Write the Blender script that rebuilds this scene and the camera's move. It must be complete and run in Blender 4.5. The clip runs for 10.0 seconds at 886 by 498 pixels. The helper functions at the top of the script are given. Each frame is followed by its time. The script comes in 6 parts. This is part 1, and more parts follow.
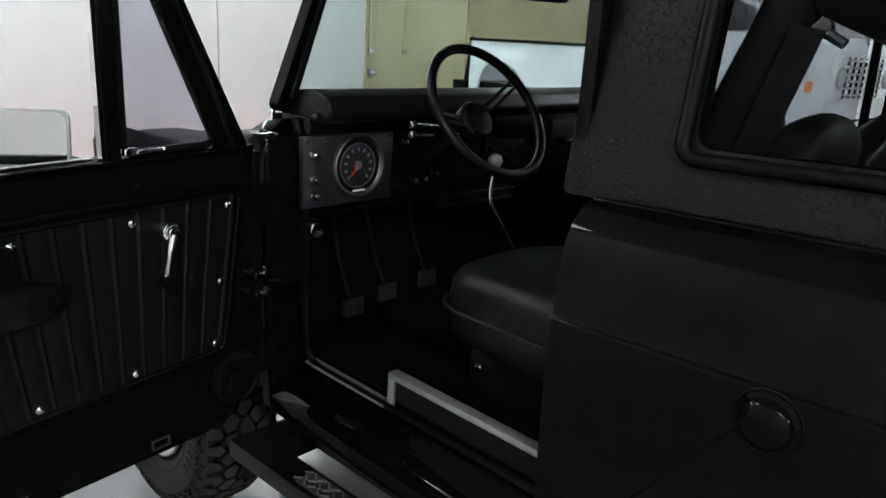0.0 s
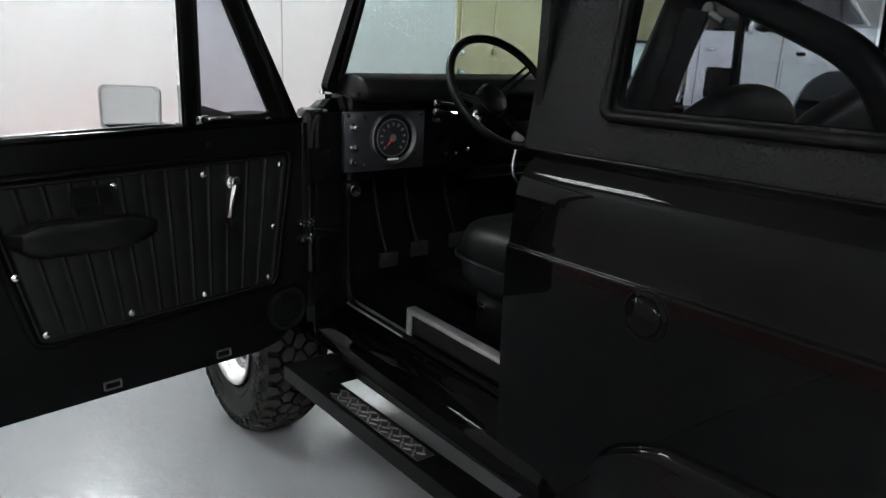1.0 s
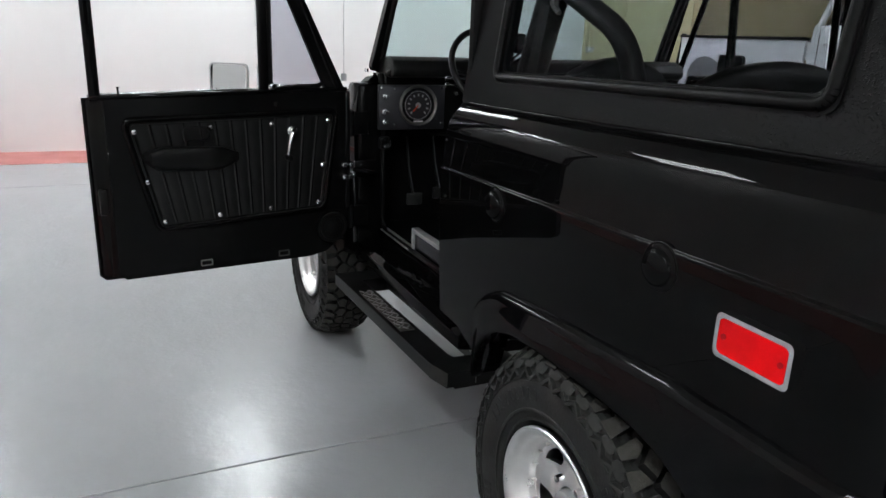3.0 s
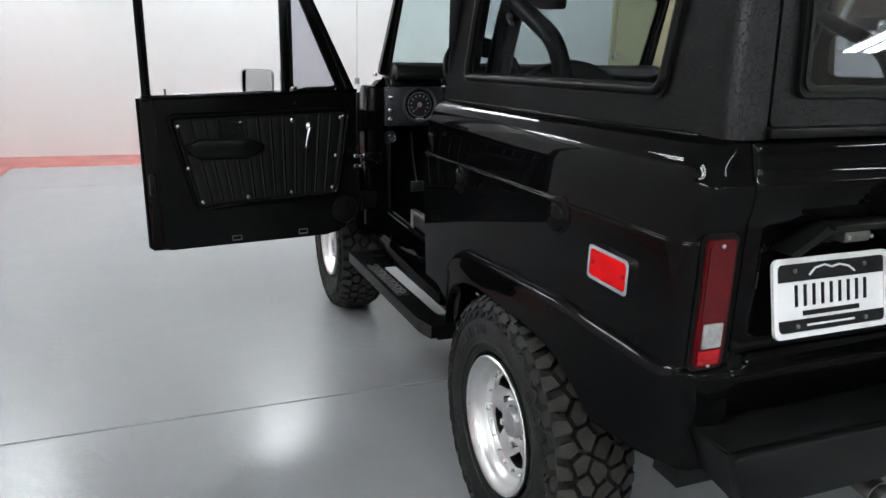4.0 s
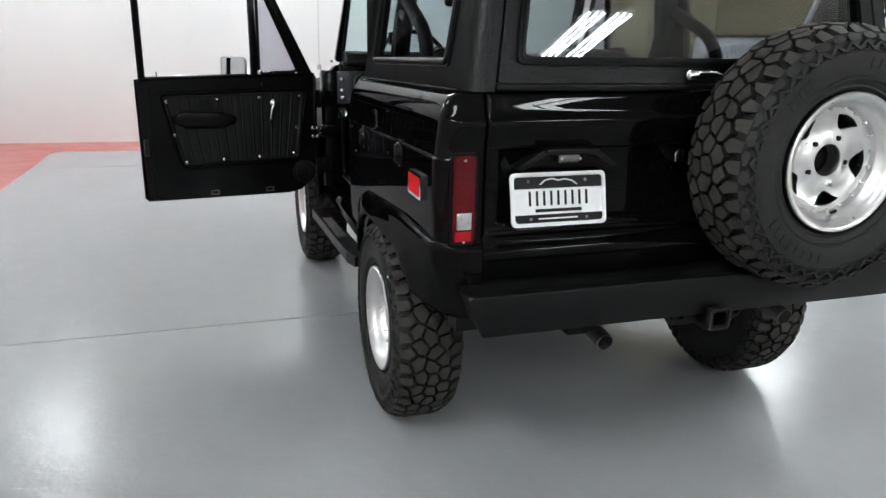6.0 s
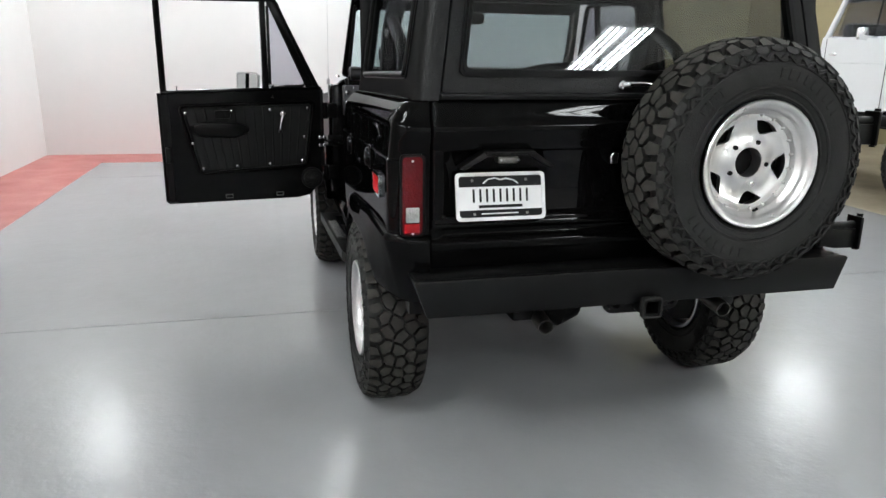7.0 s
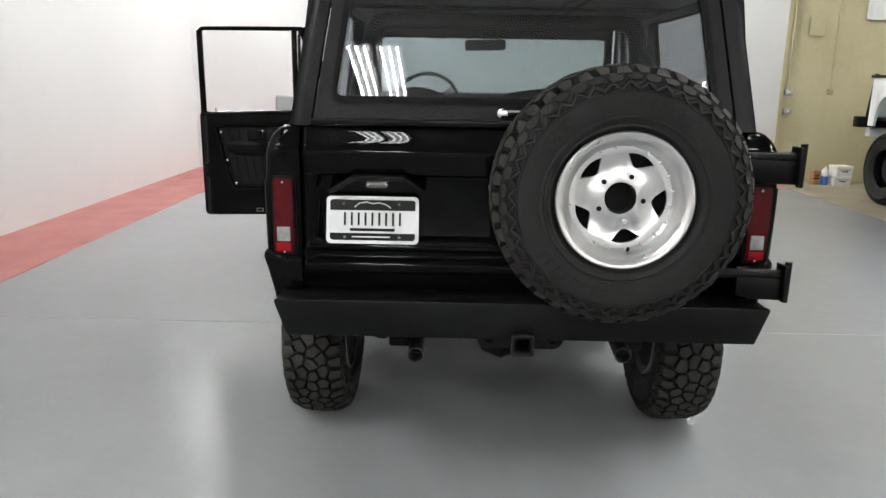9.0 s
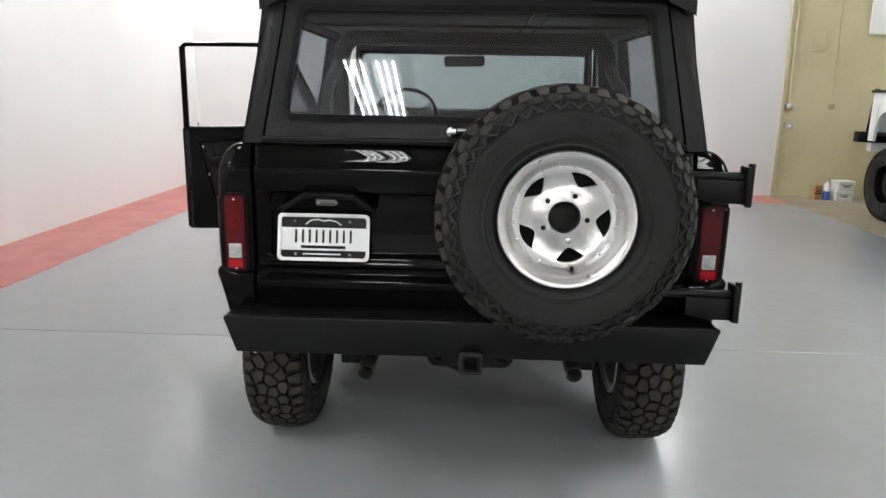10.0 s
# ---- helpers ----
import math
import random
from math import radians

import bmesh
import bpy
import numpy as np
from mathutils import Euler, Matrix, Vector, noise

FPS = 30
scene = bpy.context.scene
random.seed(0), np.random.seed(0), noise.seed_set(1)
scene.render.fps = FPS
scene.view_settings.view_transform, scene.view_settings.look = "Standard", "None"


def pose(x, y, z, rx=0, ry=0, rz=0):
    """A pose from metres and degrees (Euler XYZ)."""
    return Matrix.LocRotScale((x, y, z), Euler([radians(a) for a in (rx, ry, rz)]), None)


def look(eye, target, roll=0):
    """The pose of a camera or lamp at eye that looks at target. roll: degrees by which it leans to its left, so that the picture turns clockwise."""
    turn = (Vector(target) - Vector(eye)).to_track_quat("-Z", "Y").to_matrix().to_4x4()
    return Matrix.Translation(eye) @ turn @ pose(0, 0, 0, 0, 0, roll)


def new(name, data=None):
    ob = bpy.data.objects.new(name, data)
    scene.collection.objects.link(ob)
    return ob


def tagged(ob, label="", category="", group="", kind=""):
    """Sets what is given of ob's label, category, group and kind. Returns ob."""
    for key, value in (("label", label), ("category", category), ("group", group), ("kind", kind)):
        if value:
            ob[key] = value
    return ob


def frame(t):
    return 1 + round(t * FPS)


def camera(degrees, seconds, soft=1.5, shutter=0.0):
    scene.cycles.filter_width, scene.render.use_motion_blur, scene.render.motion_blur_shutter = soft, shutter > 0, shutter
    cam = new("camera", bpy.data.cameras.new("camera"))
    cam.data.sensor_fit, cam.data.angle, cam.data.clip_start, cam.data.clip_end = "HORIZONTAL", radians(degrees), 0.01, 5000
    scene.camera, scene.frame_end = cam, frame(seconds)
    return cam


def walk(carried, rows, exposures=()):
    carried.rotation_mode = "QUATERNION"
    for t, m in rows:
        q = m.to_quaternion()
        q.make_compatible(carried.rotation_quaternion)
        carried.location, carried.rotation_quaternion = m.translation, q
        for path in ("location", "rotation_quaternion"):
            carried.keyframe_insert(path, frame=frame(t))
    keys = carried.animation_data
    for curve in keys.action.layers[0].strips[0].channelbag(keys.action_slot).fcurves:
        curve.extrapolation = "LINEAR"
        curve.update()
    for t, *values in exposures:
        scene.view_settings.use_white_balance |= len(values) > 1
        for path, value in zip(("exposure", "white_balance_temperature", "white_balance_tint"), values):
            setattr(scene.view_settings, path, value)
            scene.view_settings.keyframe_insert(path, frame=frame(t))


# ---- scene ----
cam = camera(63.9, 10.0)
PATH = [
    (0, (-1.775, 0.815, 1.512), (-0.387, 2.142, 0.953), 3.3),
    (0.5, (-1.834, 0.622, 1.503), (-0.535, 2.037, 0.945), 3.1),
    (1, (-1.832, 0.407, 1.489), (-0.653, 1.92, 0.925), 2.6),
    (1.5, (-1.782, 0.167, 1.475), (-0.735, 1.775, 0.909), 2.5),
    (2, (-1.791, -0.048, 1.478), (-0.817, 1.6, 0.9), 2.4),
    (2.5, (-1.768, -0.252, 1.477), (-0.882, 1.443, 0.893), 2.0),
    (3.8, (-1.726, -0.91, 1.47), (-1.02, 0.875, 0.909), 1.8),
    (4, (-1.723, -0.998, 1.476), (-1.034, 0.795, 0.919), 1.4),
    (4.5, (-1.652, -1.226, 1.461), (-1.021, 0.592, 0.918), 1.5),
    (5, (-1.621, -1.47, 1.463), (-0.999, 0.351, 0.918), 1.3),
    (5.5, (-1.581, -1.69, 1.462), (-0.955, 0.126, 0.906), 1.1),
    (6, (-1.455, -1.885, 1.456), (-0.871, -0.058, 0.891), 1.1),
    (7.3, (-1.118, -2.287, 1.461), (-0.733, -0.395, 0.94), 0.6),
    (7.5, (-1.015, -2.31, 1.477), (-0.694, -0.407, 0.949), 0.6),
    (8, (-0.751, -2.342, 1.483), (-0.574, -0.417, 0.971), 0.6),
    (8.5, (-0.476, -2.331, 1.474), (-0.415, -0.393, 0.986), 0.8),
    (9, (-0.217, -2.353, 1.48), (-0.249, -0.41, 1.009), 0.9),
    (9.5, (-0.029, -2.361, 1.505), (-0.129, -0.42, 1.035), 1.0),
    (10, (-0.008, -2.344, 1.503), (-0.076, -0.394, 1.064), 1.0),
]
EXPOSURES = [(0.0, 0.08, 6500, 7), (1.5, 0.04, 6500, 9), (2.5, 0.0, 6500, 10), (5.0, 0.02, 6480, 10), (7.0, 0.0, 6650, 10), (9.0, -0.05, 6820, 11), (10.0, -0.05, 6820, 11)]
walk(cam, [(t, look(eye, target, roll)) for t, eye, target, roll in PATH], EXPOSURES)

# ---- world and light ----
world = bpy.data.worlds.new("world")
scene.world = world
world.use_nodes = True
world.node_tree.nodes["Background"].inputs[0].default_value = (0.9, 0.95, 1.0, 1)
world.node_tree.nodes["Background"].inputs[1].default_value = 0.05
TUBE_LIGHT = 75.0


# ---- materials ----
def material(name, color, rough=0.5, metal=0.0, vary=0.0, scale=6.0, bump=0.0, bscale=200.0, coat=0.0, spec=0.5,
             rvary=0.0, second=None, smix=0.5, trans=0.0, emit=0.0, detail=4.0, ior=1.45, relief=0.004):
    """A procedural material: colour varied at two scales, gloss varied, fine relief."""
    m = bpy.data.materials.new(name)
    m.use_nodes = True
    nt = m.node_tree
    nd, lk = nt.nodes, nt.links
    b = nd["Principled BSDF"]
    b.inputs["Base Color"].default_value = (*color, 1)
    b.inputs["Roughness"].default_value = rough
    b.inputs["Metallic"].default_value = metal
    b.inputs["Coat Weight"].default_value = coat
    b.inputs["Coat Roughness"].default_value = 0.03
    b.inputs["Specular IOR Level"].default_value = spec
    b.inputs["Transmission Weight"].default_value = trans
    b.inputs["IOR"].default_value = ior
    if emit:
        b.inputs["Emission Color"].default_value = (*color, 1)
        b.inputs["Emission Strength"].default_value = emit
    tc = nd.new("ShaderNodeTexCoord")
    if vary or rvary or second:
        n1 = nd.new("ShaderNodeTexNoise")
        n1.inputs["Scale"].default_value = scale
        n1.inputs["Detail"].default_value = detail
        n2 = nd.new("ShaderNodeTexNoise")
        n2.inputs["Scale"].default_value = scale * 11
        n2.inputs["Detail"].default_value = 3
        for n in (n1, n2):
            lk.new(tc.outputs["Object"], n.inputs["Vector"])
        add = nd.new("ShaderNodeMath")
        add.operation = "MULTIPLY_ADD"
        lk.new(n2.outputs[0], add.inputs[0])
        add.inputs[1].default_value = 0.35
        lk.new(n1.outputs[0], add.inputs[2])
        ramp = nd.new("ShaderNodeMapRange")
        ramp.inputs[1].default_value, ramp.inputs[2].default_value = 0.42, 0.92
        lk.new(add.outputs[0], ramp.inputs[0])
        mix = nd.new("ShaderNodeMix")
        mix.data_type = "RGBA"
        dark = second if second else tuple(c * (1 - vary) for c in color)
        mix.inputs[6].default_value = (*color, 1)
        mix.inputs[7].default_value = (*dark, 1)
        lk.new(ramp.outputs[0], mix.inputs[0])
        lk.new(mix.outputs[2], b.inputs["Base Color"])
        if rvary:
            rr = nd.new("ShaderNodeMapRange")
            rr.inputs[3].default_value, rr.inputs[4].default_value = rough, rough + rvary
            lk.new(ramp.outputs[0], rr.inputs[0])
            lk.new(rr.outputs[0], b.inputs["Roughness"])
    if bump:
        n3 = nd.new("ShaderNodeTexNoise")
        n3.inputs["Scale"].default_value = bscale
        n3.inputs["Detail"].default_value = 2
        lk.new(tc.outputs["Object"], n3.inputs["Vector"])
        bp = nd.new("ShaderNodeBump")
        bp.inputs["Strength"].default_value = bump
        bp.inputs["Distance"].default_value = relief
        lk.new(n3.outputs[0], bp.inputs["Height"])
        lk.new(bp.outputs[0], b.inputs["Normal"])
    return m


M = {
    "paint_in": material("black_inner_paint", (0.0030, 0.0030, 0.0030), 0.12, rvary=0.1, vary=0.3, scale=5, spec=0.085),
    "satin": material("satin_black_steel", (0.0042, 0.0042, 0.0042), 0.30, rvary=0.08, vary=0.3, scale=8, bump=0.05, bscale=260, spec=0.16),
    "rubber": material("tyre_rubber", (0.0125, 0.0125, 0.012), 0.55, rvary=0.1, vary=0.35, scale=14, bump=0.25, bscale=160, spec=0.25),
    "tread": material("tyre_tread", (0.038, 0.036, 0.0315), 0.85, vary=0.45, scale=24, bump=0.3, bscale=240, spec=0.25),
    "scuffed": material("scuffed_rubber", (0.020, 0.0196, 0.0185), 0.6, rvary=0.1, vary=0.5, scale=22, bump=0.25, bscale=160, spec=0.25),
    "seal": material("rubber_seal", (0.004, 0.004, 0.004), 0.4, vary=0.3, scale=9, spec=0.09),
    "alu_dull": material("dull_cast_aluminium", (0.55, 0.55, 0.56), 0.42, metal=1.0, rvary=0.15, vary=0.25, scale=20),
    "chrome": material("chrome", (0.82, 0.82, 0.83), 0.08, metal=1.0, rvary=0.08, vary=0.08, scale=20),
    "steel": material("brushed_steel_trim", (0.45, 0.45, 0.45), 0.36, metal=0.75, rvary=0.2, vary=0.25, scale=25),
    "pipe": material("exhaust_steel", (0.22, 0.215, 0.205), 0.34, metal=1.0, rvary=0.2, vary=0.4, scale=18),
    "dark": material("dark_void", (0.004, 0.004, 0.004), 0.9),
    "vinyl": material("black_vinyl", (0.0042, 0.0042, 0.0041), 0.32, rvary=0.12, vary=0.3, scale=10, bump=0.12, bscale=420, spec=0.20),
    "seatvinyl": material("dark_grey_seat_vinyl", (0.007, 0.008, 0.008), 0.36, rvary=0.12, vary=0.3, scale=10, bump=0.1, bscale=380, spec=0.3),
    "carpet": material("black_carpet", (0.003, 0.003, 0.003), 0.95, vary=0.5, scale=60, bump=0.5, bscale=300, spec=0.03),
    "dashgrey": material("charcoal_dash_panel", (0.014, 0.014, 0.017), 0.45, vary=0.2, scale=12, bump=0.1, bscale=500),
    "gauge": material("gauge_face", (0.004, 0.004, 0.004), 0.6, vary=0.2, scale=20, spec=0.1),
    "white": material("white_marking", (0.75, 0.75, 0.75), 0.5, vary=0.05, scale=30),
    "needle": material("orange_needle", (0.65, 0.06, 0.02), 0.4, vary=0.05, scale=30),
    "redlens": material("red_lens", (0.075, 0.002, 0.004), 0.2, coat=0.0, spec=0.25, vary=0.25, scale=22, bump=0.35, bscale=170),
    "redbright": material("bright_red_lens", (0.55, 0.003, 0.005), 0.25, coat=0.0, spec=0.08, vary=0.15, scale=22, bump=0.3, bscale=170),
    "redmid": material("mid_red_lens", (0.30, 0.006, 0.010), 0.2, coat=0.0, spec=0.25, vary=0.2, scale=22, bump=0.3, bscale=170),
    "clearlens": material("clear_ribbed_lens", (0.36, 0.36, 0.355), 0.15, coat=0.5, vary=0.45, scale=40, bump=0.5, bscale=220),
    "platewhite": material("plate_white", (0.80, 0.80, 0.80), 0.35, coat=0.1, vary=0.03, scale=12),
    "plateblack": material("plate_black", (0.010, 0.010, 0.011), 0.4, spec=0.15, vary=0.2, scale=12),
    "mirror": material("mirror_glass", (0.62, 0.63, 0.63), 0.02, metal=1.0, vary=0.02, scale=5),
    "amber": material("amber_lens", (0.75, 0.16, 0.02), 0.2, coat=0.4, vary=0.15, scale=30),
    "whitecar": material("white_vehicle_paint", (0.74, 0.75, 0.76), 0.16, coat=0.4, vary=0.05, scale=2, rvary=0.08),
    "wall": material("white_wall_paint", (0.655, 0.648, 0.643), 0.6, vary=0.05, scale=0.7, bump=0.12, bscale=60),
    "beige": material("beige_painted_block", (0.50, 0.45, 0.29), 0.65, vary=0.16, scale=1.3, bump=0.3, bscale=30, second=(0.42, 0.37, 0.22)),
    "tan": material("tan_painted_wall", (0.34, 0.285, 0.165), 0.65, vary=0.2, scale=0.8, bump=0.2, bscale=30),
    "ceil": material("ceiling_paint", (0.6, 0.6, 0.59), 0.8, vary=0.08, scale=1.0),
    "redstripe": material("red_floor_paint", (0.38, 0.11, 0.098), 0.28, vary=0.14, scale=3, rvary=0.12, bump=0.05, bscale=40),
    "concrete": material("bare_tan_concrete", (0.33, 0.28, 0.2), 0.6, vary=0.4, scale=1.6, bump=0.25, bscale=60),
    "card": material("cardboard", (0.36, 0.2, 0.09), 0.8, vary=0.2, scale=12),
    "cartonwhite": material("white_carton", (0.7, 0.69, 0.66), 0.7, vary=0.1, scale=8),
    "blue": material("blue_plastic", (0.05, 0.12, 0.4), 0.4, vary=0.1, scale=12),
    "tube": material("lit_fluorescent_tube", (0.94, 1.0, 1.03), 0.4, emit=TUBE_LIGHT),
    "lampwhite": material("white_enamel", (0.75, 0.75, 0.74), 0.35, vary=0.05, scale=6),
}


def lacquer(name, color, gloss, rough, wscale=5.0, wbump=0.10, relief=0.004, wdetail=1.0, graze=0.0, nodules=False):
    """Old black lacquer: a dark body under an even, slightly wavy mirror sheen, with polishing haze."""
    m = bpy.data.materials.new(name)
    m.use_nodes = True
    nd, lk = m.node_tree.nodes, m.node_tree.links
    out = nd["Material Output"]
    nd.remove(nd["Principled BSDF"])
    df, gl, mx = nd.new("ShaderNodeBsdfDiffuse"), nd.new("ShaderNodeBsdfGlossy"), nd.new("ShaderNodeMixShader")
    df.inputs[0].default_value = (*color, 1)
    gl.inputs[0].default_value = (1, 1, 1, 1)
    tc, nz, rr, wave, bp = nd.new("ShaderNodeTexCoord"), nd.new("ShaderNodeTexNoise"), nd.new("ShaderNodeMapRange"), nd.new("ShaderNodeTexNoise"), nd.new("ShaderNodeBump")
    nz.inputs["Scale"].default_value, nz.inputs["Detail"].default_value = 9.0, 4.0
    rr.inputs[3].default_value, rr.inputs[4].default_value = rough, rough * 2.2
    wave.inputs["Scale"].default_value, wave.inputs["Detail"].default_value = wscale, wdetail
    bp.inputs["Strength"].default_value, bp.inputs["Distance"].default_value = wbump, relief
    lk.new(tc.outputs["Object"], nz.inputs["Vector"])
    lk.new(tc.outputs["Object"], wave.inputs["Vector"])
    lk.new(nz.outputs[0], rr.inputs[0])
    lk.new(rr.outputs[0], gl.inputs["Roughness"])
    height = wave.outputs[0]
    if nodules:      # smooth ground with round specks standing on it
        spot = nd.new("ShaderNodeMapRange")
        spot.interpolation_type = "SMOOTHSTEP"
        spot.inputs[1].default_value, spot.inputs[2].default_value = 0.55, 0.74
        lk.new(height, spot.inputs[0])
        height = spot.outputs[0]
    lk.new(height, bp.inputs["Height"])
    lk.new(bp.outputs[0], gl.inputs["Normal"])
    mx.inputs[0].default_value = gloss
    if graze:
        lw, pw, ad = nd.new("ShaderNodeLayerWeight"), nd.new("ShaderNodeMath"), nd.new("ShaderNodeMath")
        lw.inputs["Blend"].default_value = 0.5
        pw.operation, ad.operation = "POWER", "MULTIPLY_ADD"
        lk.new(lw.outputs["Facing"], pw.inputs[0])
        pw.inputs[1].default_value = 5.0
        lk.new(pw.outputs[0], ad.inputs[0])
        ad.inputs[1].default_value, ad.inputs[2].default_value = graze, gloss
        lk.new(ad.outputs[0], mx.inputs[0])
    lk.new(df.outputs[0], mx.inputs[1])
    lk.new(gl.outputs[0], mx.inputs[2])
    lk.new(mx.outputs[0], out.inputs[0])
    return m


def turned_metal():
    """Lathe-turned aluminium: fine rings round the axle stretch every reflection along the radius; dull patches and small scuffs."""
    m = material("machined_aluminium", (0.76, 0.755, 0.75), 0.27, metal=1.0, rvary=0.05, vary=0.10, scale=26)
    nd, lk = m.node_tree.nodes, m.node_tree.links
    b = nd["Principled BSDF"]
    tan = nd.new("ShaderNodeTangent")
    tan.direction_type, tan.axis = "RADIAL", "Z"
    b.inputs["Anisotropic"].default_value = 0.75
    lk.new(tan.outputs[0], b.inputs["Tangent"])
    tc, sep, length, wave, bp = nd.new("ShaderNodeTexCoord"), nd.new("ShaderNodeSeparateXYZ"), nd.new("ShaderNodeVectorMath"), nd.new("ShaderNodeTexNoise"), nd.new("ShaderNodeBump")
    flat, com = nd.new("ShaderNodeVectorMath"), nd.new("ShaderNodeCombineXYZ")
    flat.operation, length.operation = "MULTIPLY", "LENGTH"
    flat.inputs[1].default_value = (1, 1, 0)
    lk.new(tc.outputs["Object"], flat.inputs[0])
    lk.new(flat.outputs[0], length.inputs[0])
    lk.new(tc.outputs["Object"], sep.inputs[0])
    lk.new(length.outputs["Value"], com.inputs[0])
    lk.new(sep.outputs[2], com.inputs[1])
    wave.inputs["Scale"].default_value, wave.inputs["Detail"].default_value = 420.0, 2.0
    lk.new(com.outputs[0], wave.inputs["Vector"])
    bp.inputs["Strength"].default_value, bp.inputs["Distance"].default_value = 0.35, 0.0006
    lk.new(wave.outputs[0], bp.inputs["Height"])
    lk.new(bp.outputs[0], b.inputs["Normal"])
    return m


def epoxy_floor():
    """Glossy grey epoxy: cloudy tone, uneven gloss, slow waves with a fine roller texture, the faint print of a tyre rolled over it."""
    m = bpy.data.materials.new("grey_epoxy")
    m.use_nodes = True
    nd, lk = m.node_tree.nodes, m.node_tree.links
    b = nd["Principled BSDF"]
    b.inputs["Specular IOR Level"].default_value = 0.20
    tc = nd.new("ShaderNodeTexCoord")
    sep = nd.new("ShaderNodeSeparateXYZ")
    lk.new(tc.outputs["Object"], sep.inputs[0])

    def noise(scale, detail):
        n = nd.new("ShaderNodeTexNoise")
        n.inputs["Scale"].default_value = scale
        n.inputs["Detail"].default_value = detail
        lk.new(tc.outputs["Object"], n.inputs["Vector"])
        return n.outputs[0]

    def op(kind, a, v=None, c=None):
        n = nd.new("ShaderNodeMath")
        n.operation = kind
        for k, q in enumerate((a, v, c)):
            if q is None:
                continue
            if isinstance(q, (int, float)):
                n.inputs[k].default_value = q
            else:
                lk.new(q, n.inputs[k])
        return n.outputs[0]

    cloud = op("MULTIPLY_ADD", noise(7.0, 3.0), 0.4, noise(0.8, 2.0))
    mix = nd.new("ShaderNodeMix")
    mix.data_type = "RGBA"
    mix.inputs[6].default_value = (0.292, 0.295, 0.307, 1)
    mix.inputs[7].default_value = (0.250, 0.253, 0.263, 1)
    lk.new(cloud, mix.inputs[0])
    lk.new(mix.outputs[2], b.inputs["Base Color"])
    # two lanes of tread print, dashes along the travel, worn away in places
    away = op("ABSOLUTE", op("SUBTRACT", sep.outputs[0], -1.19))
    lane = op("MULTIPLY", op("LESS_THAN", away, 0.10), op("GREATER_THAN", away, 0.018))
    dash = op("GREATER_THAN", op("FRACT", op("MULTIPLY", op("MULTIPLY_ADD", away, 0.5, sep.outputs[1]), 17.0)), 0.45)
    mark = op("MULTIPLY", op("MULTIPLY", lane, dash), noise(2.0, 2.0))
    gloss = op("MULTIPLY_ADD", noise(1.7, 3.0), 0.10, 0.155)
    lk.new(op("MULTIPLY_ADD", mark, 0.06, gloss), b.inputs["Roughness"])
    bp = nd.new("ShaderNodeBump")
    bp.inputs["Strength"].default_value = 0.42
    bp.inputs["Distance"].default_value = 0.004
    lk.new(op("MULTIPLY_ADD", noise(55.0, 1.0), 0.26, op("MULTIPLY_ADD", noise(24.0, 1.0), 0.45, noise(9.0, 2.0))), bp.inputs["Height"])
    lk.new(bp.outputs[0], b.inputs["Normal"])
    return m


def glass(name, tint, rough=0.0, sheen=0.008, graze=0.8):
    """Thin tinted pane: light passes straight through, tinted, with a mirror sheen on top."""
    m = bpy.data.materials.new(name)
    m.use_nodes = True
    nd, lk = m.node_tree.nodes, m.node_tree.links
    out = nd["Material Output"]
    nd.remove(nd["Principled BSDF"])
    tr, gl, mx = nd.new("ShaderNodeBsdfTransparent"), nd.new("ShaderNodeBsdfGlossy"), nd.new("ShaderNodeMixShader")
    tr.inputs[0].default_value = (*tint, 1)
    gl.inputs["Roughness"].default_value = rough
    gl.inputs[0].default_value = (1, 1, 1, 1)
    lw, pw, ma = nd.new("ShaderNodeLayerWeight"), nd.new("ShaderNodeMath"), nd.new("ShaderNodeMath")
    lw.inputs[0].default_value = 0.5
    pw.operation, ma.operation = "POWER", "MULTIPLY_ADD"
    pw.inputs[1].default_value, ma.inputs[1].default_value, ma.inputs[2].default_value = 4.0, graze, sheen
    lk.new(lw.outputs["Facing"], pw.inputs[0])
    lk.new(pw.outputs[0], ma.inputs[0])
    lk.new(ma.outputs[0], mx.inputs[0])
    lk.new(tr.outputs[0], mx.inputs[1])
    lk.new(gl.outputs[0], mx.inputs[2])
    lk.new(mx.outputs[0], out.inputs[0])
    return m


M["liner"] = lacquer("textured_black_coating", (0.0014, 0.0014, 0.0015), 0.0150, 0.25, 230.0, 0.9, 0.0012, 1.0, nodules=True)
M["paint"] = lacquer("black_gloss_paint", (0.0015, 0.0015, 0.0015), 0.0081, 0.010, wbump=0.035, graze=0.24)
M["flare"] = lacquer("gloss_black_flare", (0.0020, 0.0020, 0.0021), 0.0090, 0.020, wbump=0.05, graze=0.16)
M["alu"] = turned_metal()
M["epoxy"] = epoxy_floor()
M["glass_ws"] = glass("green_tinted_glass", (0.80, 0.875, 0.875))
M["glass_dark"] = glass("grey_tinted_glass", (0.74, 0.74, 0.78), graze=0.3)
M["glass_rear"] = glass("rear_tinted_glass", (0.66, 0.675, 0.69), sheen=0.045, graze=0.2)
M["glass_side"] = glass("clear_grey_glass", (0.72, 0.735, 0.75), sheen=0.003, graze=0.03)


# ---- mesh helpers ----
def world_of(ob):
    m = ob.matrix_basis.copy()
    while ob.parent:
        ob = ob.parent
        m = ob.matrix_basis @ m
    return m


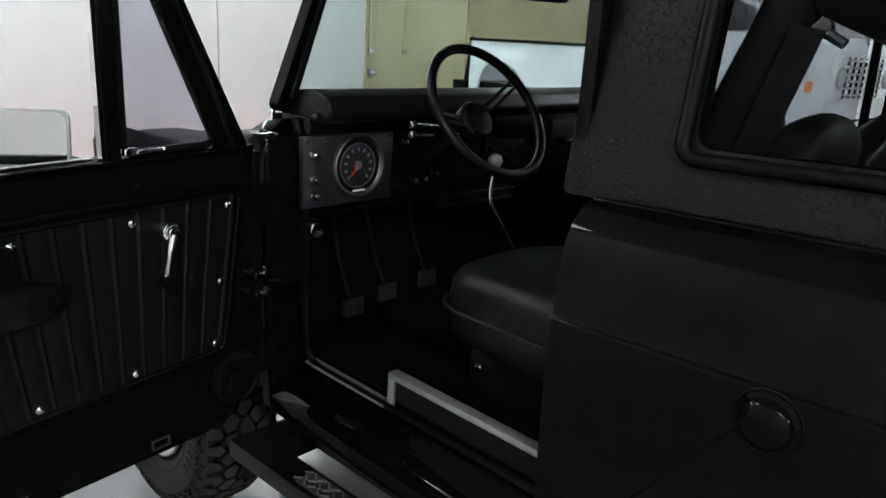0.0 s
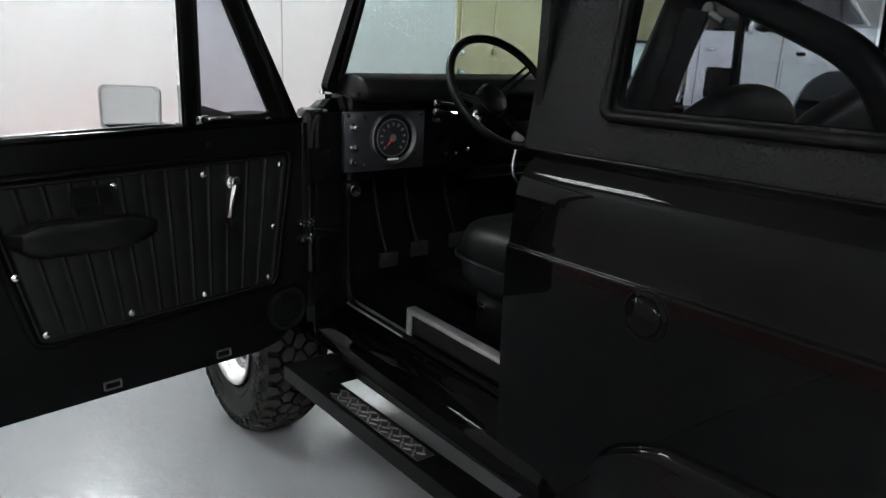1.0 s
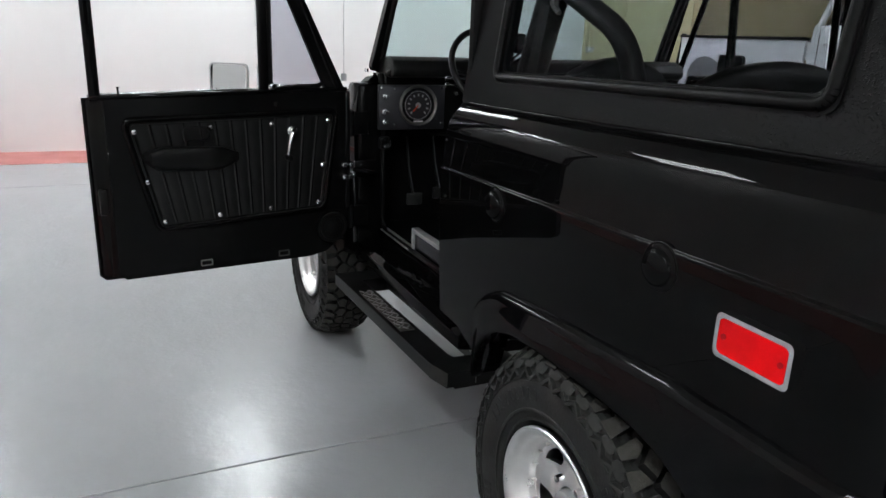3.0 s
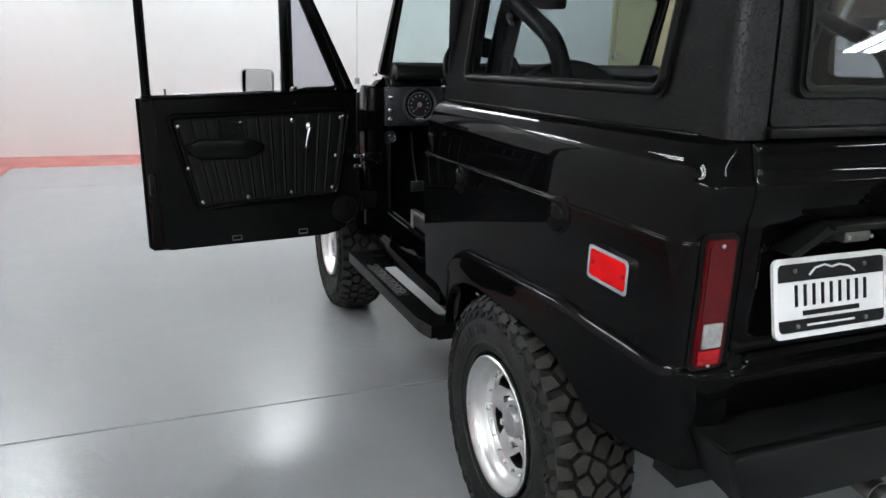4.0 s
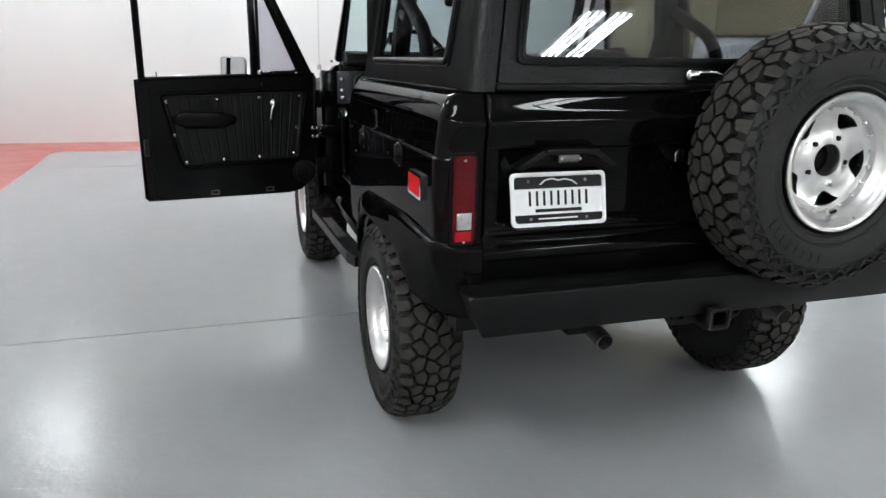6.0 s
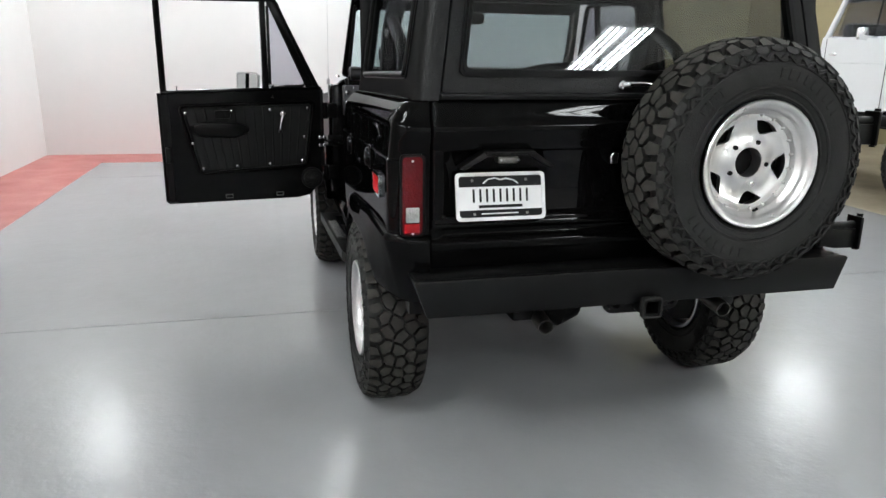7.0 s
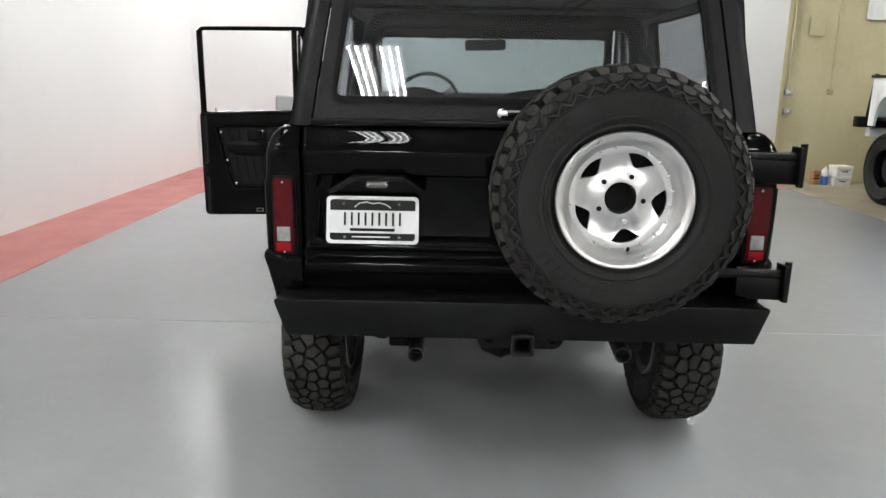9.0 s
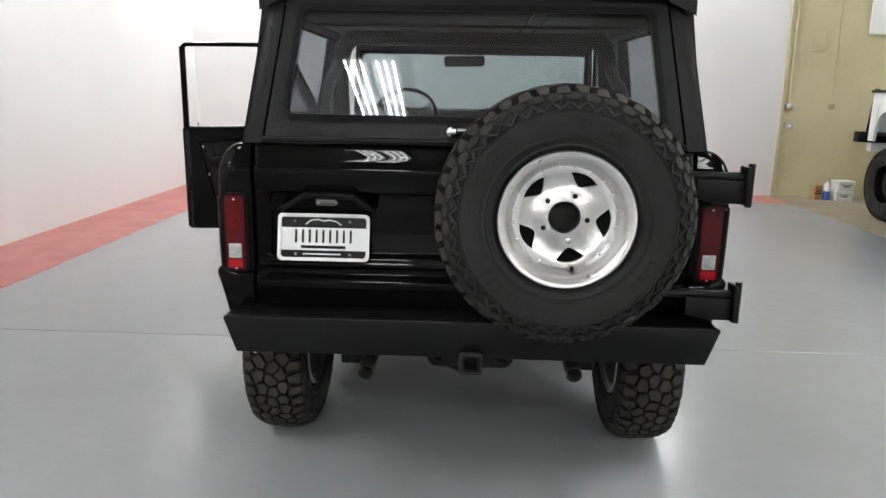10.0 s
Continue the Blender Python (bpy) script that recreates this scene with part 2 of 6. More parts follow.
def mesh_of(name, bm, mats, angle=38):
    bmesh.ops.recalc_face_normals(bm, faces=bm.faces[:])
    me = bpy.data.meshes.new(name)
    bm.to_mesh(me)
    bm.free()
    for mt in mats if isinstance(mats, (list, tuple)) else [mats]:
        me.materials.append(mt)
    for p in me.polygons:
        p.use_smooth = True
    me.set_sharp_from_angle(angle=radians(angle))
    return me


def part(name, bm, mat, parent=None, label="", at=None, angle=38):
    """Links a bmesh as one mesh object. at: a pose for meshes built round their own origin; without it they are built in the world."""
    if parent is not None and at is None:
        bm.transform(world_of(parent).inverted())
    ob = new(name, mesh_of(name, bm, mat, angle))
    if parent is not None:
        ob.parent = parent
    if at is not None:
        ob.matrix_basis = (world_of(parent).inverted() @ at) if parent is not None else at
    if label:
        tagged(ob, label)
    return ob


def again(ob, parent, at):
    """One more object on the mesh of ob, at a pose."""
    o = new(ob.name.split(".")[0], ob.data)
    o.parent = parent
    o.matrix_basis = (world_of(parent).inverted() @ at) if parent is not None else at
    return o


def thing(name, x, y, z, label, category, group="", kind="", rz=0):
    e = new(name)
    e.empty_display_size = 0.1
    e.matrix_basis = pose(x, y, z, 0, 0, rz)
    return tagged(e, label, category, group, kind)


def B():
    return bmesh.new()


def box(bm, x0, x1, y0, y1, z0, z1, bev=0.0, seg=2, m=None):
    r = bmesh.ops.create_cube(bm, size=1.0)
    vs = r["verts"]
    t = Matrix.Translation(((x0 + x1) / 2, (y0 + y1) / 2, (z0 + z1) / 2)) @ Matrix.Diagonal((abs(x1 - x0), abs(y1 - y0), abs(z1 - z0), 1))
    bmesh.ops.transform(bm, matrix=(m @ t) if m is not None else t, verts=vs)
    if bev:
        es = list({e for v in vs for e in v.link_edges})
        bmesh.ops.bevel(bm, geom=es, offset=bev, segments=seg, profile=0.5, affect="EDGES")
    return bm


def prism(bm, pts, axis, a, b, bev=0.0, m=None):
    """A polygon in the two other axes, carried from a to b along axis."""
    def put(p, h):
        q = {"x": (h, p[0], p[1]), "y": (p[0], h, p[1]), "z": (p[0], p[1], h)}[axis]
        return (m @ Vector(q)) if m is not None else Vector(q)
    lo, hi = [bm.verts.new(put(p, a)) for p in pts], [bm.verts.new(put(p, b)) for p in pts]
    fs = [bm.faces.new(lo[::-1]), bm.faces.new(hi)]
    n = len(pts)
    for i in range(n):
        fs.append(bm.faces.new((lo[i], lo[(i + 1) % n], hi[(i + 1) % n], hi[i])))
    if bev:
        bmesh.ops.bevel(bm, geom=list({e for f in fs for e in f.edges}), offset=bev, segments=2, profile=0.5, affect="EDGES")
    return bm


def grid(bm, rows, close_u=False, close_v=False):
    """A surface through rows of points."""
    vs = [[bm.verts.new(p) for p in r] for r in rows]
    nr, nc = len(vs), len(vs[0])
    for i in range(nr if close_u else nr - 1):
        for j in range(nc if close_v else nc - 1):
            q = [vs[i][j], vs[i][(j + 1) % nc], vs[(i + 1) % nr][(j + 1) % nc], vs[(i + 1) % nr][j]]
            if len({tuple(round(c, 6) for c in v.co) for v in q}) >= 3:
                try:
                    bm.faces.new(q)
                except ValueError:
                    pass
    return vs


def slab(bm, rows, depth, close_v=False):
    """A surface through rows of points, thickened by the vector depth, with closed edges."""
    d = Vector(depth)
    f = grid(bm, rows, close_v=close_v)
    k = grid(bm, [[Vector(p) + d for p in r] for r in rows], close_v=close_v)
    nr, nc = len(f), len(f[0])
    for i in range(nr - 1):
        if not close_v:
            bm.faces.new((f[i][0], f[i + 1][0], k[i + 1][0], k[i][0]))
            bm.faces.new((f[i][-1], k[i][-1], k[i + 1][-1], f[i + 1][-1]))
    for j in range(nc if close_v else nc - 1):
        j2 = (j + 1) % nc
        bm.faces.new((f[0][j], k[0][j], k[0][j2], f[0][j2]))
        bm.faces.new((f[-1][j], f[-1][j2], k[-1][j2], k[-1][j]))
    return bm


def tube(bm, pts, r, n=12, ends=True):
    """A round bar through points; r is one radius or one for each point."""
    pts = [Vector(p) for p in pts]
    rs = r if isinstance(r, (list, tuple)) else [r] * len(pts)
    rings, side = [], None
    for i, p in enumerate(pts):
        d = (pts[min(i + 1, len(pts) - 1)] - pts[max(i - 1, 0)]).normalized()
        if side is None:
            side = d.orthogonal().normalized()
        side = (side - d * side.dot(d)).normalized()
        up = d.cross(side)
        rings.append([p + (side * math.cos(2 * math.pi * k / n) + up * math.sin(2 * math.pi * k / n)) * rs[i] for k in range(n)])
    v = grid(bm, rings, close_v=True)
    if ends:
        bm.faces.new(v[0][::-1])
        bm.faces.new(v[-1])
    return bm


def arc(pts, n=6, r=0.05):
    """A polyline with its inner corners rounded."""
    pts = [Vector(p) for p in pts]
    out = [pts[0]]
    for i in range(1, len(pts) - 1):
        a, b, c = pts[i - 1], pts[i], pts[i + 1]
        q = min(r, (a - b).length * 0.45, (c - b).length * 0.45)
        s, e = b + (a - b).normalized() * q, b + (c - b).normalized() * q
        for k in range(n + 1):
            t = k / n
            out.append(s * (1 - t) ** 2 + b * 2 * t * (1 - t) + e * t * t)
    return out + [pts[-1]]


def lathe(bm, prof, n=48, m=None):
    """Turns a profile of (radius, height) round z."""
    rows = []
    for r, h in prof:
        rows.append([(m @ Vector((r * math.cos(2 * math.pi * k / n), r * math.sin(2 * math.pi * k / n), h))) if m is not None
                     else Vector((r * math.cos(2 * math.pi * k / n), r * math.sin(2 * math.pi * k / n), h)) for k in range(n)])
    return grid(bm, rows, close_v=True)


def disc(bm, c, axis, r, h, n=24, bev=0.0):
    """A short round body: centre of its base, direction, radius, height."""
    m = Matrix.Translation(c) @ Vector(axis).to_track_quat("Z", "Y").to_matrix().to_4x4()
    b = min(bev, r * 0.5, h * 0.5)
    prof = [(0.0001, 0), (r, 0), (r, h - b)] + ([(r - b * 0.3, h - b * 0.3)] if b else []) + [(r - b, h), (0.0001, h)]
    lathe(bm, prof, n, m)
    bmesh.ops.remove_doubles(bm, verts=bm.verts[:], dist=0.0002)
    return bm


def rounded(x0, x1, z0, z1, r, n=5, skew=0.0, taper=0.0):
    """A rounded rectangle as points; taper narrows the top."""
    pts = []
    for cx, cz, a0 in ((x1 - r, z1 - r, 0), (x0 + r, z1 - r, 90), (x0 + r, z0 + r, 180), (x1 - r, z0 + r, 270)):
        for k in range(n + 1):
            a = radians(a0 + 90 * k / n)
            x, z = cx + r * math.cos(a), cz + r * math.sin(a)
            t = (z - z0) / (z1 - z0)
            mid = (x0 + x1) / 2
            pts.append((mid + (x - mid) * (1 - taper * t) + skew * t, z))
    return pts


def ring(bm, outer, inner, put, depth):
    """A frame between two outlines of equal count. put(u, v, h) places it; depth is its thickness in h."""
    n = len(outer)
    o0, i0 = [bm.verts.new(put(*p, 0)) for p in outer], [bm.verts.new(put(*p, 0)) for p in inner]
    o1, i1 = [bm.verts.new(put(*p, depth)) for p in outer], [bm.verts.new(put(*p, depth)) for p in inner]
    for k in range(n):
        j = (k + 1) % n
        for q in ((o0[k], o0[j], i0[j], i0[k]), (o1[k], i1[k], i1[j], o1[j]), (o0[k], o1[k], o1[j], o0[j]), (i0[k], i0[j], i1[j], i1[k])):
            bm.faces.new(q)
    return bm


def sheet(bm, outline, put, depth):
    """A flat body with that outline."""
    a, b = [bm.verts.new(put(*p, 0)) for p in outline], [bm.verts.new(put(*p, depth)) for p in outline]
    bm.faces.new(a[::-1])
    bm.faces.new(b)
    n = len(a)
    for k in range(n):
        bm.faces.new((a[k], a[(k + 1) % n], b[(k + 1) % n], b[k]))
    return bm


def inset(outline, d):
    """An outline drawn in by about d towards its middle."""
    cx, cz = sum(p[0] for p in outline) / len(outline), sum(p[1] for p in outline) / len(outline)
    hx, hz = max(abs(p[0] - cx) for p in outline), max(abs(p[1] - cz) for p in outline)
    return [(cx + (p[0] - cx) * (1 - d / hx), cz + (p[1] - cz) * (1 - d / hz)) for p in outline]

# ---- the hall ----
WALL_L, WALL_R, WALL_B = -4.36, 13.0, -9.6
FAR_L, FAR_R = 9.05, 8.60          # where the far wall stands at its two ends
EDGE = 4.59                        # where white wall gives way to beige
CEIL = 4.35


def far_y(x):
    return FAR_L + (FAR_R - FAR_L) * (x - WALL_L) / (EDGE - WALL_L)


def wall(name, pts, z0, z1, mat, label):
    bm = B()
    prism(bm, pts, "z", z0, z1)
    return tagged(part(name, bm, mat), label, "wall", kind="structure")


floor = tagged(part("floor", box(B(), WALL_L - 0.2, WALL_R + 0.2, WALL_B - 0.2, 9.4, -0.2, -0.06), M["concrete"]),
               "glossy grey epoxy garage floor with a saw-cut joint", "floor", kind="structure")
JOINT = 1.752
for y0, y1 in ((WALL_B, -3.6), (-3.594, JOINT), (JOINT + 0.006, 6.9), (6.906, 9.3)):
    part("slab", box(B(), WALL_L - 0.1, 4.56, y0, y1, -0.06, 0.0, 0.003, 1), M["epoxy"], floor)
part("bare_slab", box(B(), 4.564, WALL_R, WALL_B, 9.3, -0.06, -0.002), M["concrete"], floor, "bare tan concrete")
bm = B()
prism(bm, [(WALL_L, WALL_B), (-3.46, WALL_B), (-3.46, 8.2), (WALL_L, 8.2)], "z", 0.0, 0.003)
part("painted_stripe", bm, M["redstripe"], floor, "red painted border stripe")
bm = B()
prism(bm, [(WALL_L, 8.203), (4.55, 7.80), (4.55, far_y(4.55)), (WALL_L, FAR_L)], "z", 0.0, 0.003)
part("painted_stripe", bm, M["redstripe"], floor, "red painted border stripe")

wall("wall_west", [(WALL_L - 0.15, WALL_B), (WALL_L, WALL_B), (WALL_L, FAR_L), (WALL_L - 0.15, FAR_L)], 0, CEIL, M["wall"], "plain white painted wall above a red floor stripe")
wall("wall_north", [(WALL_L - 0.15, FAR_L), (EDGE, FAR_R), (EDGE, FAR_R + 0.15), (WALL_L - 0.15, FAR_L + 0.15)], 0, CEIL, M["wall"], "plain white painted partition wall")
wall("wall_northeast", [(EDGE + 0.05, FAR_R + 0.03), (6.55, FAR_R - 0.06), (6.55, FAR_R + 0.2), (EDGE + 0.05, FAR_R + 0.2)], 0, CEIL, M["beige"], "worn beige painted wall")
wall("wall_far_east", [(6.553, FAR_R - 0.07), (WALL_R, FAR_R - 0.4), (WALL_R, FAR_R), (6.553, FAR_R + 0.2)], 0, CEIL, M["tan"], "tan painted wall")
wall("wall_east", [(WALL_R, WALL_B), (WALL_R + 0.15, WALL_B), (WALL_R + 0.15, FAR_R), (WALL_R, FAR_R)], 0, CEIL, M["wall"], "plain white painted wall")
wall("wall_south", [(WALL_L, WALL_B - 0.15), (WALL_R, WALL_B - 0.15), (WALL_R, WALL_B), (WALL_L, WALL_B)], 0, CEIL, M["wall"], "plain white painted wall")
wall("trim", [(EDGE + 0.001, FAR_R - 0.02), (EDGE + 0.049, FAR_R - 0.02), (EDGE + 0.049, FAR_R + 0.15), (EDGE + 0.001, FAR_R + 0.15)], 0, CEIL, M["beige"], "beige edge trim between two walls")
tagged(part("ceiling", box(B(), WALL_L - 0.1, WALL_R, WALL_B, 9.3, CEIL, CEIL + 0.15), M["ceil"]), "pale painted ceiling", "ceiling", kind="structure")


# ---- ceiling lights ----
def ceiling_light(x, y, rz=0):
    t = thing("ceiling_light", x, y, CEIL - 0.16, "white high-bay fluorescent fixture with lit tubes", "ceiling light", "ceiling lights", rz=rz)
    at = world_of(t)
    bm = B()
    box(bm, -0.33, 0.33, -0.61, 0.61, 0.03, 0.07, 0.008)
    prism(bm, [(-0.045, 0.03), (0.045, 0.03), (0.030, -0.01), (-0.030, -0.01)], "y", -0.605, 0.605)
    part("housing", bm, M["lampwhite"], t, at=at)
    for h in (-0.5, 0.5):
        part("hanger", tube(B(), [(0, h, 0.07), (0, h, 0.16)], 0.006, 6), M["steel"], t, at=at)
    for k in (-0.285, -0.19, -0.095, 0.095, 0.19, 0.285):
        p = at @ Matrix.Translation((k, 0, 0))
        if TUBES:
            again(TUBES[0], t, p)
        else:
            TUBES.append(part("lit_tube", tube(B(), [(0, -0.6, 0), (0, 0.6, 0)], 0.0151, 8), M["tube"], t, at=p))
    return t


TUBES = []
for lx, ly in ((-3.8, 8.2), (-0.55, 8.3), (-0.55, 7.05), (3.0, 8.2), (7.4, 7.2), (-3.2, 4.5), (3.05, 0.1), (3.05, 1.32), (7.5, 0.1), (7.5, 1.32),
               (-3.3, -1.4), (-3.3, -2.63),
               (-1.21, -6.03), (-1.21, -7.26), (-1.21, -8.49), (3.2, -6.03), (3.2, -7.26), (7.7, -5.62), (7.7, -4.39), (11.4, -6.03)):
    ceiling_light(lx, ly)

# ---- the black off-road vehicle: shell ----
car = thing("off_road_vehicle", 0, 1.83, 0, "glossy black vintage two-door off-road vehicle, driver's door open", "car")

def half_width(z):
    """Half the body's width at a height: a smooth curve with one crease at the belt line."""
    z = min(max(z, 0.55), 1.317)
    if z <= 1.128:
        t = (z - 0.55) / 0.578
        return 0.852 + 0.0185 * math.sin(t * math.pi * 0.56) / math.sin(math.pi * 0.56)
    if z <= 1.136:
        q = (z - 1.128) / 0.008
        return 0.8705 - 0.006 * q * q * (3 - 2 * q)
    t = max(0.0, (z - 1.218) / 0.101)
    return 0.8645 - 0.008 * min(1.0, (z - 1.136) / 0.1) - 0.082 * (1 - math.sqrt(max(0.0, 1 - t * t)))


def sag(y):
    """The belt line falls a little from the tail towards the door."""
    return -0.028 * (min(max(y, 0.08), 1.5) - 0.08)


def rear_low(y):
    """The lower edge of the body behind the wheel."""
    return 0.668 - 0.012 * min(1.0, max(0.0, (0.26 - y) / 0.2))


def tuck(y, z):
    """How far the lower rear corner draws in towards the bumper."""
    return 0.062 * min(1.0, max(0.0, (0.30 - y) / 0.24)) * min(1.0, max(0.0, (0.89 - z) / 0.24))


def rear_y(z):
    """The rear face's upper profile: leaning shoulder, two small steps, then upright."""
    pts = ((1.318, 0.046), (1.3172, 0.034), (1.315, 0.0235), (1.312, 0.0178), (1.307, 0.0152), (1.299, 0.0130), (1.289, 0.0105), (1.279, 0.0081), (1.270, 0.0061), (1.264, 0.0045), (1.258, 0.0025), (1.253, 0.0006), (1.249, -0.0016),
           (1.2465, -0.0045), (1.2435, -0.0072), (1.239, -0.0092), (1.232, -0.0102), (1.222, -0.0104), (1.19, -0.0075), (1.165, 0.0))
    for (z1, y1), (z0, y0) in zip(pts, pts[1:]):
        if z >= z0:
            return y0 + (y1 - y0) * (z - z0) / (z1 - z0)
    return 0.0


AXLE_R, AXLE_F, AXLE_Z, TYRE = 0.655, 2.86, 0.395, 0.395


def arch_z(y, c, low=0.55):
    """The underside of the body over a wheel: a squarish arch."""
    d = abs(y - c)
    if d >= 0.469:
        return low
    return max(low, 0.395 + 0.385 * (1 - (d / 0.47) ** 4) ** (1 / 3))


def quarter(s):
    """The body side behind a door, wrapped round the rear corner to the tailgate."""
    cols = []
    ys = [1.43, 1.40, 1.36, 1.30, 1.22, 1.17, 1.135, 1.128, 1.11, 1.08, 1.04, 1.0, 0.94, 0.86, 0.76, 0.66, 0.56, 0.46, 0.38, 0.31, 0.26, 0.22, 0.195, 0.18, 0.12, 0.07]
    for y in ys:
        cols.append((0.0, y, y))
    for k in range(1, 9):
        a = radians(90 * k / 8)
        cols.append((0.055 * (1 - math.cos(a)), 0.055 * (1 - math.sin(a)), 0.03))
    for e in (0.08, 0.1, 0.14):
        cols.append((e, 0.0, 0.0))
    upper = [1.0, 1.06, 1.11, 1.124, 1.128, 1.1296, 1.1312, 1.1328, 1.1344, 1.136, 1.140, 1.147, 1.165, 1.19, 1.222, 1.232, 1.239, 1.2435, 1.2465, 1.249, 1.253, 1.258, 1.264, 1.270, 1.279, 1.289, 1.299, 1.307, 1.312, 1.315, 1.317]
    rows = []
    for d, y, ya in cols:
        low = max(arch_z(ya, AXLE_R), rear_low(ya) if ya < AXLE_R else 0.0) if ya > 0.1 else rear_low(0.0)
        if ya > 1.3:
            low = 0.63
        elif ya > 1.13:
            low = 0.56 + (ya - 1.13) * 0.4
        col = []
        for z in [low + (0.855 - low) * k / 4 for k in range(5)] + [0.859, 0.866, 0.871, 0.8755, 0.879, 0.881, 0.883, 0.90, 0.95] + upper:
            yy = y + rear_y(z) * min(1.0, max(0.0, (0.19 - y) / 0.19))
            ledge = 0.018 * min(1.0, max(0.0, (0.14 - y) / 0.12)) * max(0.0, 1 - (max(0.0, z - 0.859) / 0.0225) ** 2) ** 0.5
            turn = min(1.0, d / 0.055)
            yy -= ledge * turn
            x = max(half_width(z) - d - tuck(y, z) + ledge * (1 - turn), 0.737)
            col.append(Vector((s * x, yy, z + sag(y) * min(1.0, max(0.0, (z - 0.90) / 0.22)))))
        col.append(Vector((s * 0.735, y + 0.03 if y < 0.2 else y, 1.318 + sag(y))))
        rows.append(col)
    bm = B()
    grid(bm, rows)
    # return flanges: along the door opening and the top rail
    grid(bm, [rows[0], [Vector((s * (abs(p.x) - 0.06), p.y + 0.004, p.z)) for p in rows[0]]])
    low = [r[0] for r in rows[:-11]]
    grid(bm, [low, [Vector((s * (abs(p.x) - 0.05), p.y, p.z)) for p in low]])
    return part("quarter_panel", bm, M["paint"], car, angle=50)


for s in (-1, 1):
    q = quarter(s)
    bm = B()
    tube(bm, [(s * 0.784, y, 1.3175 + sag(y)) for y in (0.10, 0.4, 0.8, 1.2, 1.425)], 0.0055, 10)
    part("belt_bead", bm, M["flare"], q)
    # inner wheel housing and rear jamb, so the shell is closed inside
    bm = B()
    rows = []
    for k in range(13):
        a = radians(180 * k / 12)
        zz = max(0.64, 0.36 + 0.45 * math.sin(a))
        rows.append([Vector((s * 0.82, AXLE_R + 0.47 * math.cos(a), zz)), Vector((s * 0.52, AXLE_R + 0.47 * math.cos(a), zz))])
    grid(bm, rows)
    grid(bm, [[r[1] for r in rows], [Vector((s * 0.52, p[1].y, 0.64)) for p in rows]])
    part("wheel_housing", bm, M["dark"], car)
    bm = B()
    box(bm, s * 0.73, s * 0.745, 0.03, 1.42, 0.62, 1.268)
    part("inner_side_panel", bm, M["paint_in"], car)

# ---- tailgate ----
GATE = [(z, rear_y(z)) for z in (1.318, 1.3172, 1.315, 1.312, 1.307, 1.299, 1.289, 1.279, 1.270, 1.264, 1.258, 1.253, 1.249, 1.2465, 1.2435, 1.239, 1.232, 1.222, 1.19, 1.165)]
GATE += [(1.160, 0.001), (1.157, 0.004), (1.155, 0.024), (1.150, 0.028), (1.04, 0.029), (0.950, 0.028), (0.945, 0.026), (0.941, 0.010), (0.938, 0.005), (0.934, 0.002), (0.928, 0.0005), (0.922, 0.0),
         (0.918, -0.0012), (0.914, -0.003), (0.909, -0.0035), (0.902, -0.003), (0.898, 0.008), (0.893, 0.010), (0.878, 0.0110), (0.873, 0.0085), (0.869, 0.0045), (0.865, -0.0005), (0.861, -0.0048), (0.856, -0.0080), (0.850, -0.0098), (0.842, -0.0104), (0.832, -0.0095), (0.80, -0.004), (0.765, 0.003)]
rows = []
for z, y in GATE:
    row = []
    for x in (-0.729, -0.727, -0.715, -0.70, -0.688, -0.675, -0.66, -0.3, 0.0, 0.3, 0.66, 0.675, 0.688, 0.70, 0.715, 0.727, 0.729):
        yy = y
        if y > 0.003 and z < 1.2 and abs(x) > 0.68:
            yy = 0.0
        if abs(x) > 0.728:
            yy += 0.03
        elif abs(x) > 0.726:
            yy += 0.003
        row.append(Vector((x * (1.0 if z > 0.9 else 1.012), yy, z)))
    rows.append(row)
bm = B()
grid(bm, rows)
gate = part("tailgate", bm, M["paint"], car, "flat black tailgate with a recessed centre", angle=85)
part("gate_backing", box(B(), -0.72, 0.72, 0.035, 0.06, 0.77, 1.312), M["paint_in"], gate)
bm = B()
prism(bm, [(-0.014, 1.104), (0.016, 1.104), (0.018, 1.142), (-0.002, 1.150), (-0.016, 1.132)], "y", -0.012, 0.028, 0.006)
part("latch_handle", bm, M["chrome"], gate, "small chrome tailgate latch", at=Matrix.Translation((-0.093, 0, 0)))
bm = B()
box(bm, -0.80, 0.80, 0.02, 0.10, 0.60, 0.768)
part("rear_valance", bm, M["satin"], car)

# number plate, its frame, bracket and lamp
PX, PZ = -0.4945, 1.004
PM = Matrix.Translation((PX, -0.004, PZ + 0.002)) @ pose(0, 0, 0, -13, 0, 0) @ Matrix.Diagonal((0.985, 1, 0.965, 1))


def on_plate(u, v, h):
    return PM @ Vector((u, -h, v))


plate = part("number_plate", sheet(B(), rounded(-0.152, 0.152, -0.077, 0.077, 0.012), on_plate, 0.002), M["platewhite"], car, "white plate with black bands and blank bars")
bm = B()
o = rounded(-0.158, 0.158, -0.083, 0.083, 0.016)
ring(bm, o, inset(o, 0.011), lambda u, v, h: on_plate(u, v, h + 0.0), 0.007)
part("plate_frame", bm, M["platewhite"], plate, "white plate frame")
part("black_band", box(B(), -0.146, 0.146, -0.0045, -0.002, 0.034, 0.070, m=PM), M["plateblack"], plate)
part("black_band", box(B(), -0.146, 0.146, -0.0045, -0.002, -0.071, -0.046, m=PM), M["plateblack"], plate)
part("white_bar", box(B(), -0.070, 0.060, -0.006, -0.0045, -0.061, -0.057, m=PM), M["platewhite"], plate)
